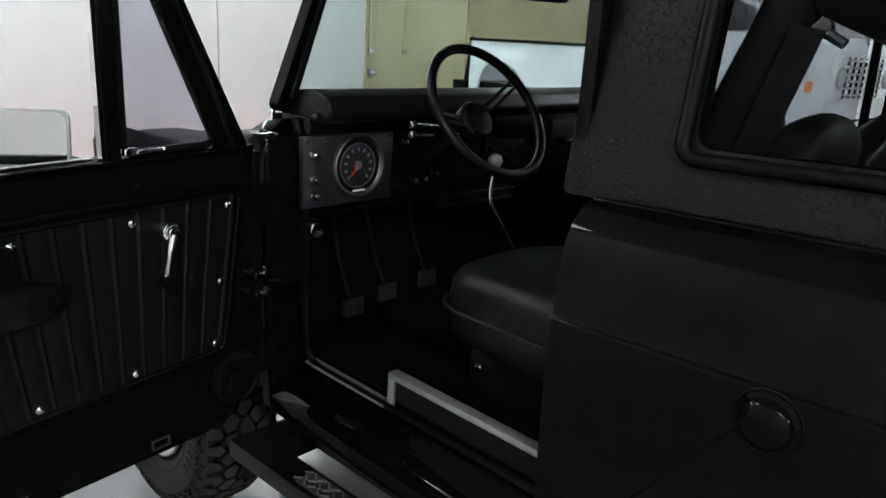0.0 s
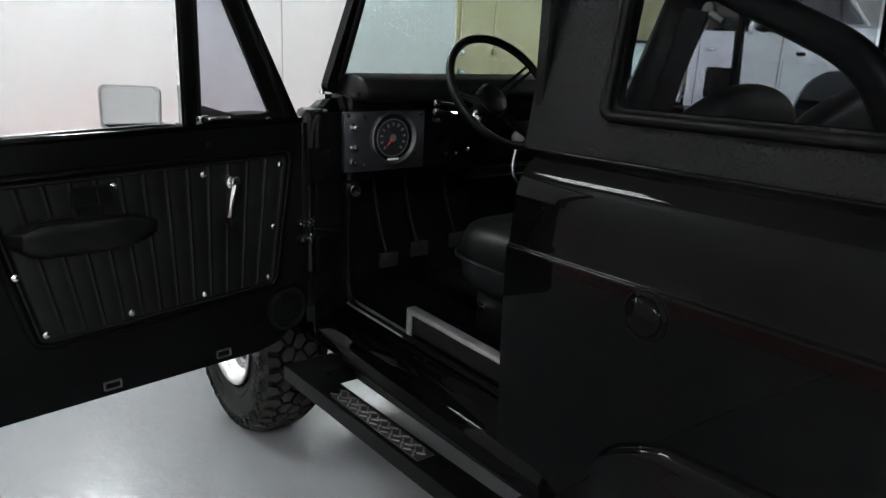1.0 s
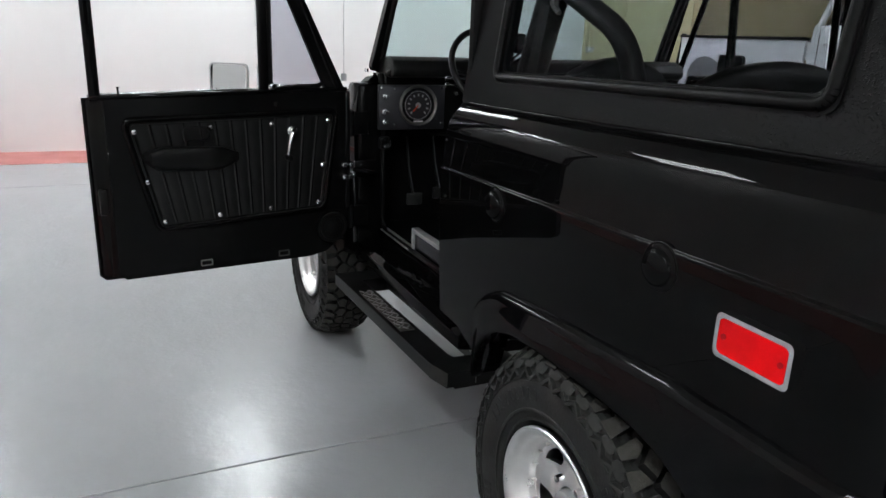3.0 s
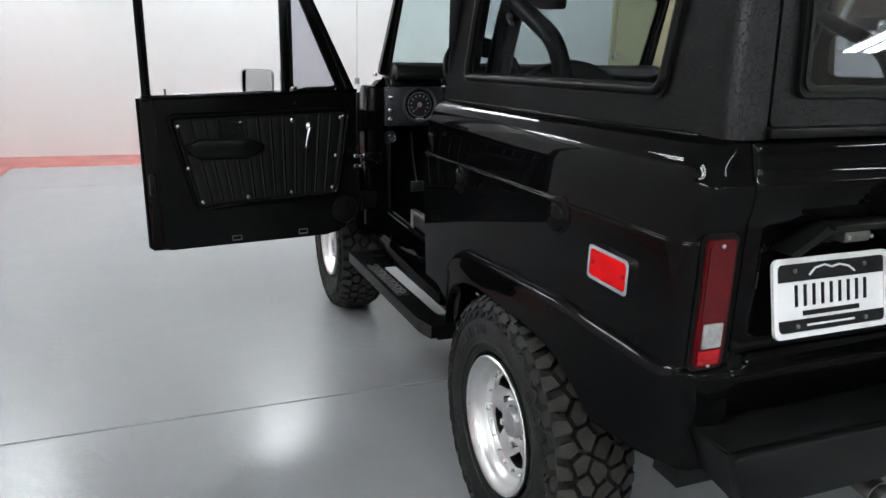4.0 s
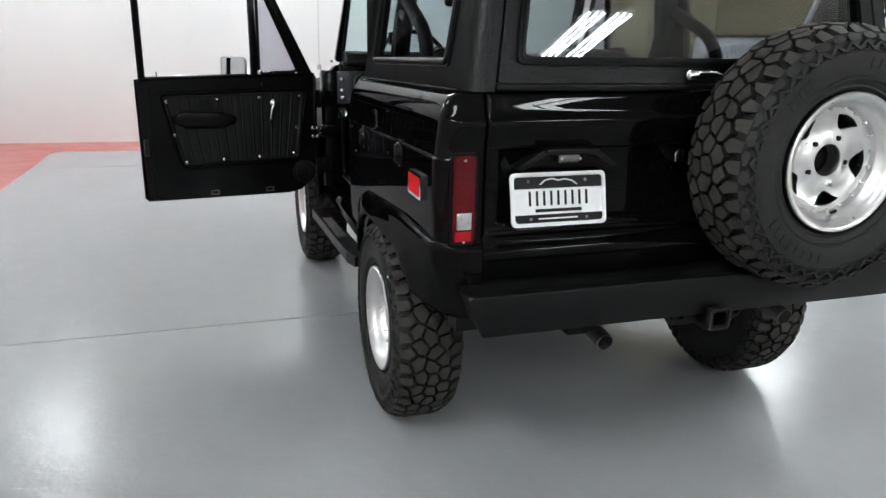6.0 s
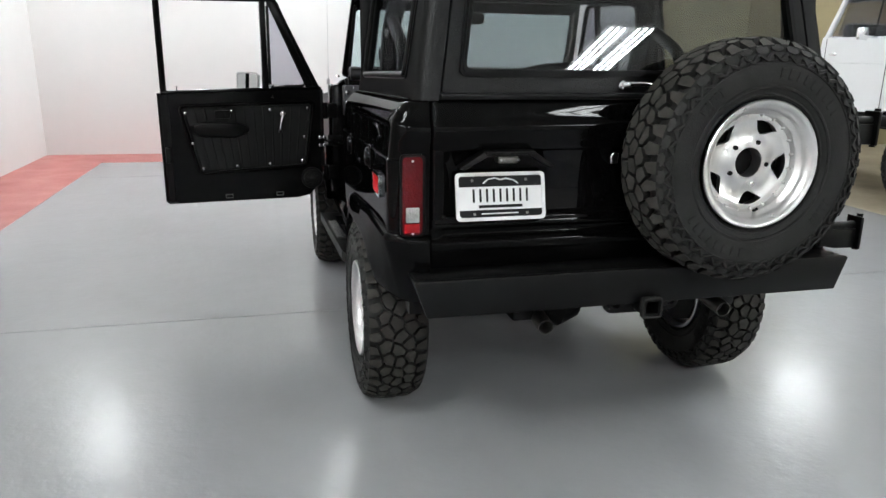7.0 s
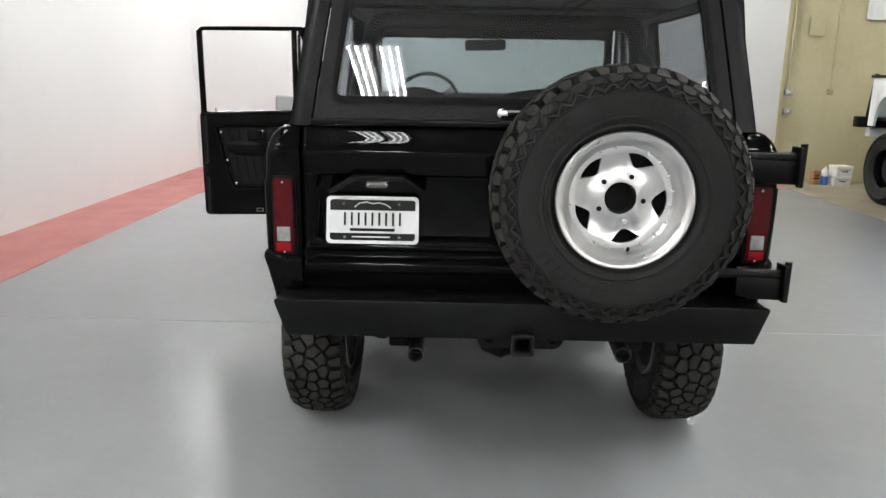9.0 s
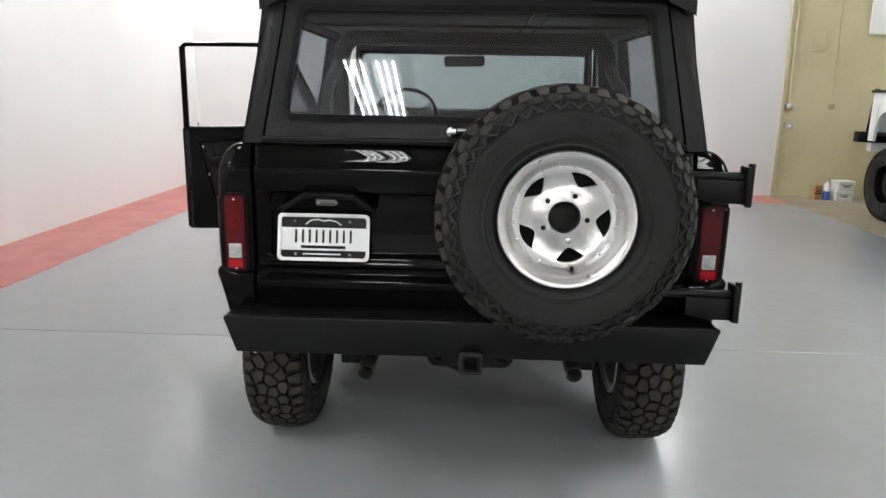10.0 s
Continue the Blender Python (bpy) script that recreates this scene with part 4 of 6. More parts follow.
for s in (-1, 1):
    for y in (AXLE_R, AXLE_F):
        wheel(Matrix.Translation((s * (0.765 if y < 1 else 0.805) - 0.02, y + (0.036 if y < 1 else 0.0), AXLE_Z)) @ Matrix.Rotation(radians(90 * s), 4, "Y") @ Matrix.Rotation(radians(33 * s + 20 * y), 4, "Z"), "road wheel with a chunky black tyre")
SPARE = Matrix.Translation((0.283, -0.165, 1.131)) @ Matrix.Rotation(radians(90), 4, "X")
spare = wheel(SPARE, "spare wheel hung on a carrier behind the tailgate", True)

# ---- spare carrier ----
bm = B()
tube(bm, [(0.28, -0.10, 1.251), (0.857, -0.10, 1.251)], 0.016, 14)
tube(bm, [(0.28, -0.10, 0.871), (0.857, -0.10, 0.871)], 0.016, 14)
tube(bm, arc([(0.15, -0.045, 0.80), (0.15, -0.045, 1.30)], 2), 0.018, 12)
box(bm, 0.18, 0.40, -0.10, -0.06, 1.03, 1.23, 0.006)
carrier = part("spare_carrier", bm, M["satin"], car, "black tubular swing-out spare carrier")
for z0, z1, x in ((1.165, 1.285, 0.846), (0.785, 0.905, 0.846)):
    part("hinge_plate", box(B(), x, x + 0.013, -0.135, -0.065, z0, z1, 0.004), M["satin"], carrier)
    part("hinge_pin", tube(B(), [(x + 0.024, -0.10, z0 - 0.008), (x + 0.024, -0.10, z1 + 0.008)], 0.011, 12), M["satin"], carrier)
    bm = B()
    prism(bm, [(0.70, z0 + 0.018), (0.76, z0 + 0.004), (0.862, z0 + 0.002), (0.862, z0 + 0.074), (0.70, z0 + 0.080)], "y", -0.118, -0.003, 0.004)
    part("hinge_bracket", bm, M["satin"], carrier, "welded black hinge bracket")

# ---- hardtop ----
def top_x(z):
    return 0.778 - (z - 1.318) * 0.155


def top_y(z):
    return 0.018 + (z - 1.318) * 0.206


for s in (-1, 1):
    def put(u, v, h, s=s):
        return Vector((s * (top_x(v) - h), u, v + sag(u) * min(1.0, (1.815 - v) / 0.45)))
    bm = B()
    fore = 0.0 if s < 0 else -0.10
    outer = rounded(0.11, 1.495 + fore, 1.318, 1.815, 0.012, 12)
    inner = rounded(0.262, 1.283 + fore, 1.412, 1.735, 0.028, 12)
    ring(bm, outer, inner, put, 0.028)
    side = part("hardtop_side", bm, M["liner"], car, "textured black hardtop side")
    bm = B()
    ring(bm, rounded(0.12, 1.46 + fore, 1.33, 1.765, 0.012), rounded(0.257, 1.288 + fore, 1.407, 1.74, 0.03), lambda u, v, h: put(u, v, 0.029 + h), 0.004)
    part("inner_lining", bm, M["vinyl"], side)
    bm = B()
    o = rounded(0.232, 1.313 + fore, 1.382, 1.765, 0.026)
    ring(bm, o, inset(o, 0.012), lambda u, v, h: put(u, v, -h), 0.005)
    bead = inset(o, 0.015)
    for k in range(len(bead)):
        tube(bm, [put(*bead[k], -0.006), put(*bead[(k + 1) % len(bead)], -0.006)], 0.0115, 10, ends=False)
    part("window_seal", bm, M["seal"], side, "black rubber window seal")
    bm = B()
    sheet(bm, inset(o, 0.028), lambda u, v, h: put(u, v, 0.006 + h), 0.004)
    pane = part("side_pane", bm, M["glass_side"], side, "grey tinted side glass")
    pane.visible_shadow = False
    # front jamb of the top, seen from the door opening
    part("top_jamb", box(B(), s * 0.70, s * 0.765, 1.465 + fore, 1.493 + fore, 1.285, 1.78, 0.006), M["liner"], side)
    # rear corner post, rounded
    rows = []
    for z in (1.318, 1.40, 1.55, 1.70, 1.82):
        row = []
        for k in range(9):
            a = radians(90 * k / 8)
            row.append(Vector((s * (top_x(z) - 0.047 + 0.05 * math.cos(a)), top_y(z) + 0.05 - 0.05 * math.sin(a), z)))
        row = [Vector((s * (top_x(z) - 0.002), 0.122 + top_y(z), z)), Vector((s * (top_x(z) + 0.003), 0.12 + top_y(z), z))] + row + [Vector((s * (top_x(z) - 0.075), top_y(z), z)), Vector((s * (top_x(z) - 0.075), top_y(z) + 0.03, z))]
        rows.append(row)
    bm = B()
    grid(bm, rows)
    part("corner_post", bm, M["liner"], car, "textured black rear corner of the hardtop", angle=50)


def lift(u, v, h):
    return Vector((u, top_y(v) + h, v))


bm = B()
outer = rounded(-0.692, 0.692, 1.342, 1.82, 0.012, taper=0.108)
inner = rounded(-0.620, 0.620, 1.412, 1.752, 0.02, taper=0.078)
ring(bm, outer, inner, lift, 0.03)
gate_top = part("liftgate", bm, M["liner"], car, "textured black liftgate with a large pane")
bm = B()
o = rounded(-0.636, 0.636, 1.395, 1.772, 0.022, taper=0.082)
ring(bm, o, inset(o, 0.010), lambda u, v, h: lift(u, v, -h), 0.012)
ring(bm, inset(o, 0.010), inset(o, 0.021), lambda u, v, h: lift(u, v, -h), 0.018)
part("window_seal", bm, M["seal"], gate_top, "thick black rubber window seal")
bm = B()
sheet(bm, inset(o, 0.018), lambda u, v, h: lift(u, v, 0.004 + h), 0.004)
pane = part("rear_pane", bm, M["glass_rear"], gate_top, "tinted rear glass")
pane.visible_shadow = False
bm = B()
box(bm, -0.70, 0.70, 0.008, 0.04, 1.321, 1.340, 0.004)
part("lower_lip", bm, M["satin"], gate_top)
for x in (-0.07, 0.53):
    bm = B()
    disc(bm, (x, top_y(1.367), 1.367), (0, -1, 0), 0.017, 0.022, 16, 0.005)
    tube(bm, [(x, top_y(1.367) - 0.02, 1.367), (x + 0.02, top_y(1.367) - 0.028, 1.369)], 0.013, 10)
    tube(bm, arc([(x + 0.02, top_y(1.367) - 0.028, 1.369), (x + 0.06, top_y(1.367) - 0.03, 1.372), (x + 0.115, top_y(1.367) - 0.026, 1.366)], 4), [0.013] + [0.009] * 5 + [0.004], 10)
    part("handle", bm, M["chrome"], gate_top, "chrome turn handle")

# roof with rounded edges
rows = []
for y, drop in ((0.085, 0.04), (0.09, 0.015), (0.12, 0.0), (0.6, -0.012), (1.2, -0.015), (1.8, -0.012), (2.12, -0.002), (2.17, 0.012), (2.185, 0.035)):
    row = []
    for k in range(15):
        u = -1 + 2 * k / 14
        edge = max(0.0, abs(u) - 0.86) / 0.14
        row.append(Vector((0.712 * u, y, 1.885 - drop - 0.018 * u * u - 0.045 * edge ** 2)))
    rows.append(row)
bm = B()
slab(bm, rows, (0, 0, -0.035))
roof = part("roof", bm, M["liner"], car, "textured black roof")
bm = B()
box(bm, -0.69, 0.69, 0.12, 2.14, 1.768, 1.782)
part("headliner", bm, M["vinyl"], roof, "black headliner")
for y in (0.75, 1.4):
    part("roof_bow", box(B(), -0.66, 0.66, y, y + 0.03, 1.755, 1.767, 0.004), M["paint_in"], roof)
for x in (0.2, 0.26):
    part("roof_seam", box(B(), x, x + 0.008, 0.2, 2.1, 1.760, 1.767), M["paint_in"], roof)
for s in (-1, 1):
    part("roof_rail", box(B(), s * 0.655, s * 0.70, 1.49, 2.17, 1.77, 1.815, 0.01), M["paint_in"], roof)

# ---- windshield, cowl, bonnet, front fenders ----
WS0, WS1 = (2.425, 1.318), (2.215, 1.80)


def ws(u, v, h):
    t = (v - WS0[1]) / (WS1[1] - WS0[1])
    return Vector((u, WS0[0] + (WS1[0] - WS0[0]) * t - h, v))


bm = B()
o = rounded(-0.775, 0.775, 1.318, 1.80, 0.03, taper=0.07)
i = rounded(-0.728, 0.728, 1.350, 1.728, 0.025, taper=0.03)
ring(bm, o, i, ws, 0.04)
wsf = part("windshield_frame", bm, M["paint_in"], car, "black windshield frame")
bm = B()
o = rounded(-0.738, 0.738, 1.338, 1.738, 0.03, taper=0.03)
ring(bm, o, inset(o, 0.024), lambda u, v, h: ws(u, v, h - 0.008), 0.012)
part("window_seal", bm, M["seal"], wsf)
bm = B()
sheet(bm, inset(o, 0.016), lambda u, v, h: ws(u, v, 0.016 + h), 0.004)
pane = part("windshield_pane", bm, M["glass_ws"], wsf, "green-tinted windshield glass")
pane.visible_shadow = False
for s in (-1, 1):
    bm = B()
    tube(bm, [(s * 0.73, 2.375, 1.36), (s * 0.705, 2.212, 1.74)], 0.014, 10)
    part("pillar_trim", bm, M["vinyl"], wsf)

bm = B()
rows = []
for y, z, w in ((2.36, 1.316, 0.80), (2.42, 1.305, 0.815), (2.52, 1.255, 0.82), (2.56, 1.232, 0.82)):
    rows.append([Vector((w * u, y, z - 0.012 * abs(u) ** 3 - (0.03 if abs(u) > 0.97 else 0))) for u in (-1, -0.96, -0.8, -0.4, 0, 0.4, 0.8, 0.96, 1)])
slab(bm, rows, (0, 0, -0.05))
part("cowl", bm, M["paint"], car)
bm = B()
rows = []
for y, z in ((2.565, 1.232), (2.7, 1.216), (2.9, 1.198), (3.1, 1.178), (3.22, 1.158), (3.28, 1.13), (3.30, 1.10)):
    rows.append([Vector((0.69 * u, y, z - 0.010 * u * u - (0.015 if abs(u) > 0.97 else 0))) for u in (-1, -0.97, -0.8, -0.4, 0, 0.4, 0.8, 0.97, 1)])
slab(bm, rows, (0, 0, -0.03))
part("bonnet", bm, M["paint"], car, "black bonnet")
for s in (-1, 1):
    rows = []
    for y in (2.30, 2.36, 2.389, 2.392, 2.41, 2.46, 2.53, 2.62, 2.7, 2.86, 3.0, 3.1, 3.16, 3.22, 3.26, 3.29, 3.31, 3.328, 3.332, 3.36):
        low = arch_z(y, AXLE_F)
        fall = 0.05 * min(1.0, max(0.0, (y - 2.40) / 0.16)) + max(0.0, y - 2.56) * 0.07 + 0.14 * (max(0.0, y - 3.1) / 0.26) ** 2
        col = [Vector((s * half_width(max(z, low)), y, max(z, low) - (fall if z > 1.2 else 0))) for z in (0.55, 0.62, 0.71, 0.80, 0.87, 1.0, 1.125, 1.14, 1.152, 1.20, 1.24, 1.26)]
        for w, z in ((0.825, 1.272), (0.80, 1.278), (0.76, 1.279), (0.70, 1.279)):
            col.append(Vector((s * w, y, z - fall)))
        rows.append(col)
    bm = B()
    grid(bm, rows)
    part("front_fender", bm, M["paint"], car, "black front fender", angle=50)
    bm = B()
    rows = []
    for k in range(13):
        a = radians(180 * k / 12)
        zz = max(0.62, 0.36 + 0.45 * math.sin(a))
        rows.append([Vector((s * 0.82, AXLE_F + 0.47 * math.cos(a), zz)), Vector((s * 0.50, AXLE_F + 0.47 * math.cos(a), zz))])
    grid(bm, rows)
    part("wheel_housing", bm, M["dark"], car)
    # windshield hinge bolt
    part("cowl_bolt", disc(B(), (s * 0.80, 2.36, 1.318), (0, 0, 1), 0.010, 0.014, 10, 0.003), M["chrome"], car)
part("front_panel", box(B(), -0.84, 0.84, 3.33, 3.37, 0.62, 1.00, 0.01), M["paint"], car)
part("front_bumper", box(B(), -0.80, 0.80, 3.42, 3.50, 0.66, 0.80, 0.01), M["satin"], car)
part("engine_bay", box(B(), -0.68, 0.68, 2.50, 3.30, 0.62, 1.00), M["dark"], car)
bm = B()
tube(bm, [(-0.845, 2.53, 1.27), (-0.845, 2.53, 1.30)], 0.012, 12)
tube(bm, [(-0.845, 2.53, 1.30), (-0.835, 2.54, 2.15)], [0.0022, 0.0012], 6)
part("radio_antenna", bm, M["alu_dull"], car, "thin antenna mast")

# ---- sills and door openings ----
for s in (-1, 1):
    bm = B()
    prism(bm, [(s * 0.70, 0.665), (s * 0.748, 0.660), (s * 0.80, 0.635), (s * 0.835, 0.615), (s * 0.852, 0.590), (s * 0.852, 0.545), (s * 0.80, 0.535), (s * 0.70, 0.55)], "y", 1.30, 2.36, 0.006)
    part("rocker_panel", bm, M["paint"], car, "black rocker panel")
    # hinge pillar
    bm = B()
    prism(bm, [(s * 0.74, 2.30), (s * 0.855, 2.30), (s * 0.862, 2.34), (s * 0.862, 2.42), (s * 0.74, 2.42)], "z", 0.60, 1.275, 0.018)
    part("hinge_pillar", bm, M["paint_in"], car)
    bm = B()
    tube(bm, arc([(s * 0.752, 1.50, 0.672), (s * 0.752, 2.27, 0.668), (s * 0.752, 2.285, 0.80), (s * 0.752, 2.275, 1.20), (s * 0.752, 2.33, 1.31)], 6, 0.06), 0.010, 8)
    part("door_seal", bm, M["seal"], car, "black rubber door seal")
    part("sill_trim", box(B(), s * 0.728, s * 0.764, 1.95, 2.27, 0.668, 0.674, 0.002), M["steel"], car, "scuffed metal sill trim")
    # raised panel in the rear half of the sill, edged in bright trim
    bm = B()
    prism(bm, [(1.43, 0.655), (1.95, 0.655), (1.95, 0.748), (1.43, 0.752)], "x", s * 0.715, s * 0.742)
    riser = part("sill_riser", bm, M["paint_in"], car)
    bm = B()
    box(bm, s * 0.72, s * 0.750, 1.43, 1.952, 0.742, 0.758, 0.003)
    box(bm, s * 0.735, s * 0.750, 1.932, 1.952, 0.62, 0.743, 0.003)
    part("riser_trim", bm, M["steel"], riser, "bright metal edge trim")
    # jamb behind the door
    part("lock_pillar", box(B(), s * 0.742, s * 0.812, 1.41, 1.425, 0.64, 1.262), M["paint_in"], car)

# ---- side steps ----
for s in (-1, 1):
    bm = B()
    rim_line = [(0.935, 2.37), (0.893, 1.415), (0.869, 1.325), (0.770, 1.325), (0.705, 1.400), (0.735, 2.37)]
    slot = [(0.850, 2.255), (0.808, 1.455), (0.800, 1.430), (0.734, 1.430), (0.724, 1.445), (0.759, 2.255)]
    ring(bm, rim_line, slot, lambda u, v, h, s=s: Vector((s * u, v, 0.450 + h)), 0.005)
    skirt = [(0.932, 2.365), (0.890, 1.416), (0.867, 1.328), (0.772, 1.328), (0.708, 1.402), (0.738, 2.365)]
    ring(bm, rim_line, skirt, lambda u, v, h, s=s: Vector((s * u, v, 0.405 + h)), 0.0448)
    step = part("side_step", bm, M["satin"], car, "black steel side step frame with an open slot")
    bm = B()
    prism(bm, [(s * 0.8945, 1.415), (s * 0.8705, 1.3235), (s * 0.869, 1.3255), (s * 0.893, 1.417)], "z", 0.404, 0.4565)
    part("end_cap", bm, M["scuffed"], step, "scuffed end of the step")
    for y0, y1 in ((1.332, 1.425), (2.265, 2.36)):
        part("step_arm", box(B(), s * 0.60, s * 0.84, y0, y1, 0.39, 0.4495, 0.006), M["satin"], step)
    bm = B()
    sheet(bm, [(0.910, 2.10), (0.892, 1.68), (0.838, 1.68), (0.856, 2.10)], lambda u, v, h, s=s: Vector((s * u, v, 0.456 + h)), 0.004)
    pad = part("diamond_plate", bm, M["pipe"], step, "worn metal diamond-plate pad")
    bm = B()
    y, k = 1.70, 0
    while y < 2.09:
        mid = 0.865 + 0.018 * (y - 1.68) / 0.42
        for j in (-1, 0, 1):
            rot = Matrix.Translation((s * (mid + 0.017 * j), y + (0.012 if j else 0), 0.460)) @ Matrix.Rotation(radians(52 if (j + k) % 2 else -52), 4, "Z")
            box(bm, -0.011, 0.011, -0.0024, 0.0024, 0, 0.0024, m=rot)
        y += 0.026
        k += 1
    part("tread_bars", bm, M["alu_dull"], pad, "bright worn raised bars")

# ---- driver's door, open ----
DOOR = Matrix.Translation((-0.905, 2.245, 0)) @ Matrix.Rotation(radians(186.8), 4, "Z")   # x runs out to the latch edge, y faces the seat side


def on_door(u, v, h):
    return DOOR @ Vector((u, h, v))


def door_outline(x0, x1, z0, zt0, zt1):
    """Lower half of a door: square latch edge, hinge edge with its lower corner swept in."""
    return [(x1, z0 + 0.02), (x1, zt1), (x0, zt0), (x0, z0 + 0.16), (x0 + 0.03, z0 + 0.07), (x0 + 0.09, z0 + 0.015), (x0 + 0.16, z0), (x1 - 0.02, z0)]


bm = B()
sheet(bm, door_outline(0.0, 0.945, 0.578, 1.252, 1.228), lambda u, v, h: on_door(u, v, -0.085 - 0.012 * math.sin(max(0, min(1, (v - 0.6) / 0.62)) * math.pi) + h), 0.012)
door = part("driver_door", bm, M["paint"], car, "black driver's door standing wide open", angle=40)
bm = B()
sheet(bm, door_outline(0.012, 0.885, 0.594, 1.250, 1.228), lambda u, v, h: on_door(u, v, -0.02 + h), 0.018)
part("inner_skin", bm, M["paint_in"], door)
# latch edge: stepped strip between the skins
bm = B()
prism(bm, [(0.875, -0.004), (0.892, -0.006), (0.905, -0.03), (0.925, -0.05), (0.943, -0.083), (0.875, -0.083)], "z", 0.602, 1.226, 0.003, m=DOOR)
part("latch_edge", bm, M["paint"], door)
bm = B()
box(bm, 0.895, 0.925, -0.05, -0.022, 0.83, 0.92, 0.006, m=DOOR)
part("door_latch", bm, M["satin"], door, "dark steel door latch")
bm = B()
prism(bm, [(0.0, 0.002), (0.02, -0.002), (0.02, -0.083), (0.0, -0.083)], "z", 0.78, 1.25, 0.003, m=DOOR)
part("hinge_edge", bm, M["paint_in"], door)
bm = B()
prism(bm, [(0.005, 1.250), (0.925, 1.226), (0.925, 1.240), (0.005, 1.264)], "y", -0.085, -0.012, 0.004, m=DOOR)
part("window_ledge", bm, M["paint"], door)
bm = B()
prism(bm, [(0.36, 1.254), (0.905, 1.239), (0.905, 1.2445), (0.36, 1.2595)], "y", -0.060, -0.046, 0.001, m=DOOR)
part("window_channel_trim", bm, M["chrome"], door, "bright window sweep trim")

# window frame, vent divider
bm = B()
pts = [on_door(u, v, -0.03) for u, v in ((0.905, 1.235), (0.913, 1.50), (0.908, 1.748), (0.262, 1.756), (0.052, 1.262))]
tube(bm, arc(pts, 5, 0.035), 0.013, 8)
box(bm, 0.890, 0.925, -0.040, -0.022, 1.22, 1.735, 0.003, m=DOOR)
prism(bm, [(0.262, 1.768), (0.318, 1.755), (0.296, 1.716), (0.098, 1.262), (0.016, 1.262)], "y", -0.042, -0.020, 0.003, m=DOOR)
frame_part = part("window_frame", bm, M["paint_in"], door, "slim black window frame")
bm = B()
box(bm, 0.317, 0.350, -0.042, -0.018, 1.245, 1.748, 0.004, m=DOOR)
part("vent_divider", bm, M["paint_in"], door)
bm = B()
box(bm, 0.3515, 0.355, -0.040, -0.022, 1.25, 1.745, m=DOOR)
part("divider_trim", bm, M["chrome"], door)
bm = B()
tube(bm, arc([on_door(u, v, -0.030) for u, v in ((0.305, 1.72), (0.285, 1.725), (0.098, 1.282), (0.12, 1.268), (0.308, 1.264), (0.305, 1.72))], 3, 0.02), 0.009, 8)
part("vent_seal", bm, M["seal"], door)
bm = B()
sheet(bm, [(0.312, 1.262), (0.312, 1.735), (0.275, 1.738), (0.085, 1.272)], lambda u, v, h: on_door(u, v, -0.032 + h), 0.004)
pane = part("vent_pane", bm, M["glass_dark"], door, "grey tinted vent window")
pane.visible_shadow = False
bm = B()
box(bm, 0.285, 0.315, -0.028, -0.012, 1.262, 1.278, 0.004, m=DOOR)
box(bm, 0.225, 0.29, -0.020, -0.010, 1.264, 1.274, 0.004, m=DOOR)
part("vent_latch", bm, M["chrome"], door)
part("lock_knob", tube(B(), [on_door(0.834, 1.232, -0.03), on_door(0.834, 1.262, -0.03), on_door(0.834, 1.268, -0.03)], [0.003, 0.003, 0.006], 8), M["satin"], door)

# trim panel: pleats in a raised bead
TL, TR_, BR, BL = (0.825, 1.152), (0.068, 1.170), (0.122, 0.797), (0.738, 0.772)


def panel_uv(a, b):
    """a runs from the latch side to the hinge side, b from bottom to top."""
    lo = Vector(BL).lerp(Vector(BR), a)
    hi = Vector(TL).lerp(Vector(TR_), a)
    return lo.lerp(hi, b)


bm = B()
rows = []
nb, npl = 2, 13
for j in range(nb + 1):
    b = 0.03 + 0.94 * j / nb
    row = []
    for i in range(npl * 12 + 1):
        a = 0.02 + 0.96 * i / (npl * 12)
        hh = 0.0132 if i % 12 == 0 else 0.0094 + 0.0012 * math.sin(math.pi * (i % 12) / 12)
        u, v = panel_uv(a, b)
        row.append(on_door(u, v, hh))
    rows.append(row)
grid(bm, rows)
trim = part("trim_panel", bm, M["vinyl"], door, "black pleated vinyl door card", angle=60)
bm = B()
cs = [panel_uv(a, b) for a, b in ((0.5, -0.02), (-0.012, -0.02), (-0.012, 1.02), (1.012, 1.02), (1.012, -0.02), (0.5, -0.02))]
tube(bm, arc([on_door(c.x, c.y, 0.004) for c in cs], 5, 0.035), 0.010, 10)
part("panel_bead", bm, M["paint"], door)
bm = B()
cs = [panel_uv(a, b) for a, b in ((0.5, 0.012), (0.012, 0.012), (0.012, 0.985), (0.988, 0.985), (0.988, 0.012), (0.5, 0.012))]
tube(bm, arc([on_door(c.x, c.y, 0.008) for c in cs], 4, 0.02), 0.004, 6)
part("panel_piping", bm, M["vinyl"], door)
first = None
for u, v in ((0.80, 1.120), (0.545, 1.127), (0.322, 1.133), (0.098, 1.140), (0.77, 0.945), (0.123, 0.968), (0.722, 0.797), (0.528, 0.805), (0.335, 0.812), (0.142, 0.822)):
    m = DOOR @ Matrix.Translation((u, 0.010, v)) @ Matrix.Rotation(radians(-90), 4, "X")
    if first is None:
        bm = B()
        lathe(bm, [(0.009, 0.0), (0.0085, 0.003), (0.006, 0.005), (0.0001, 0.006)], 12)
        first = part("panel_screw", bm, M["chrome"], door, "bright trim screw", at=m)
    else:
        again(first, door, m)
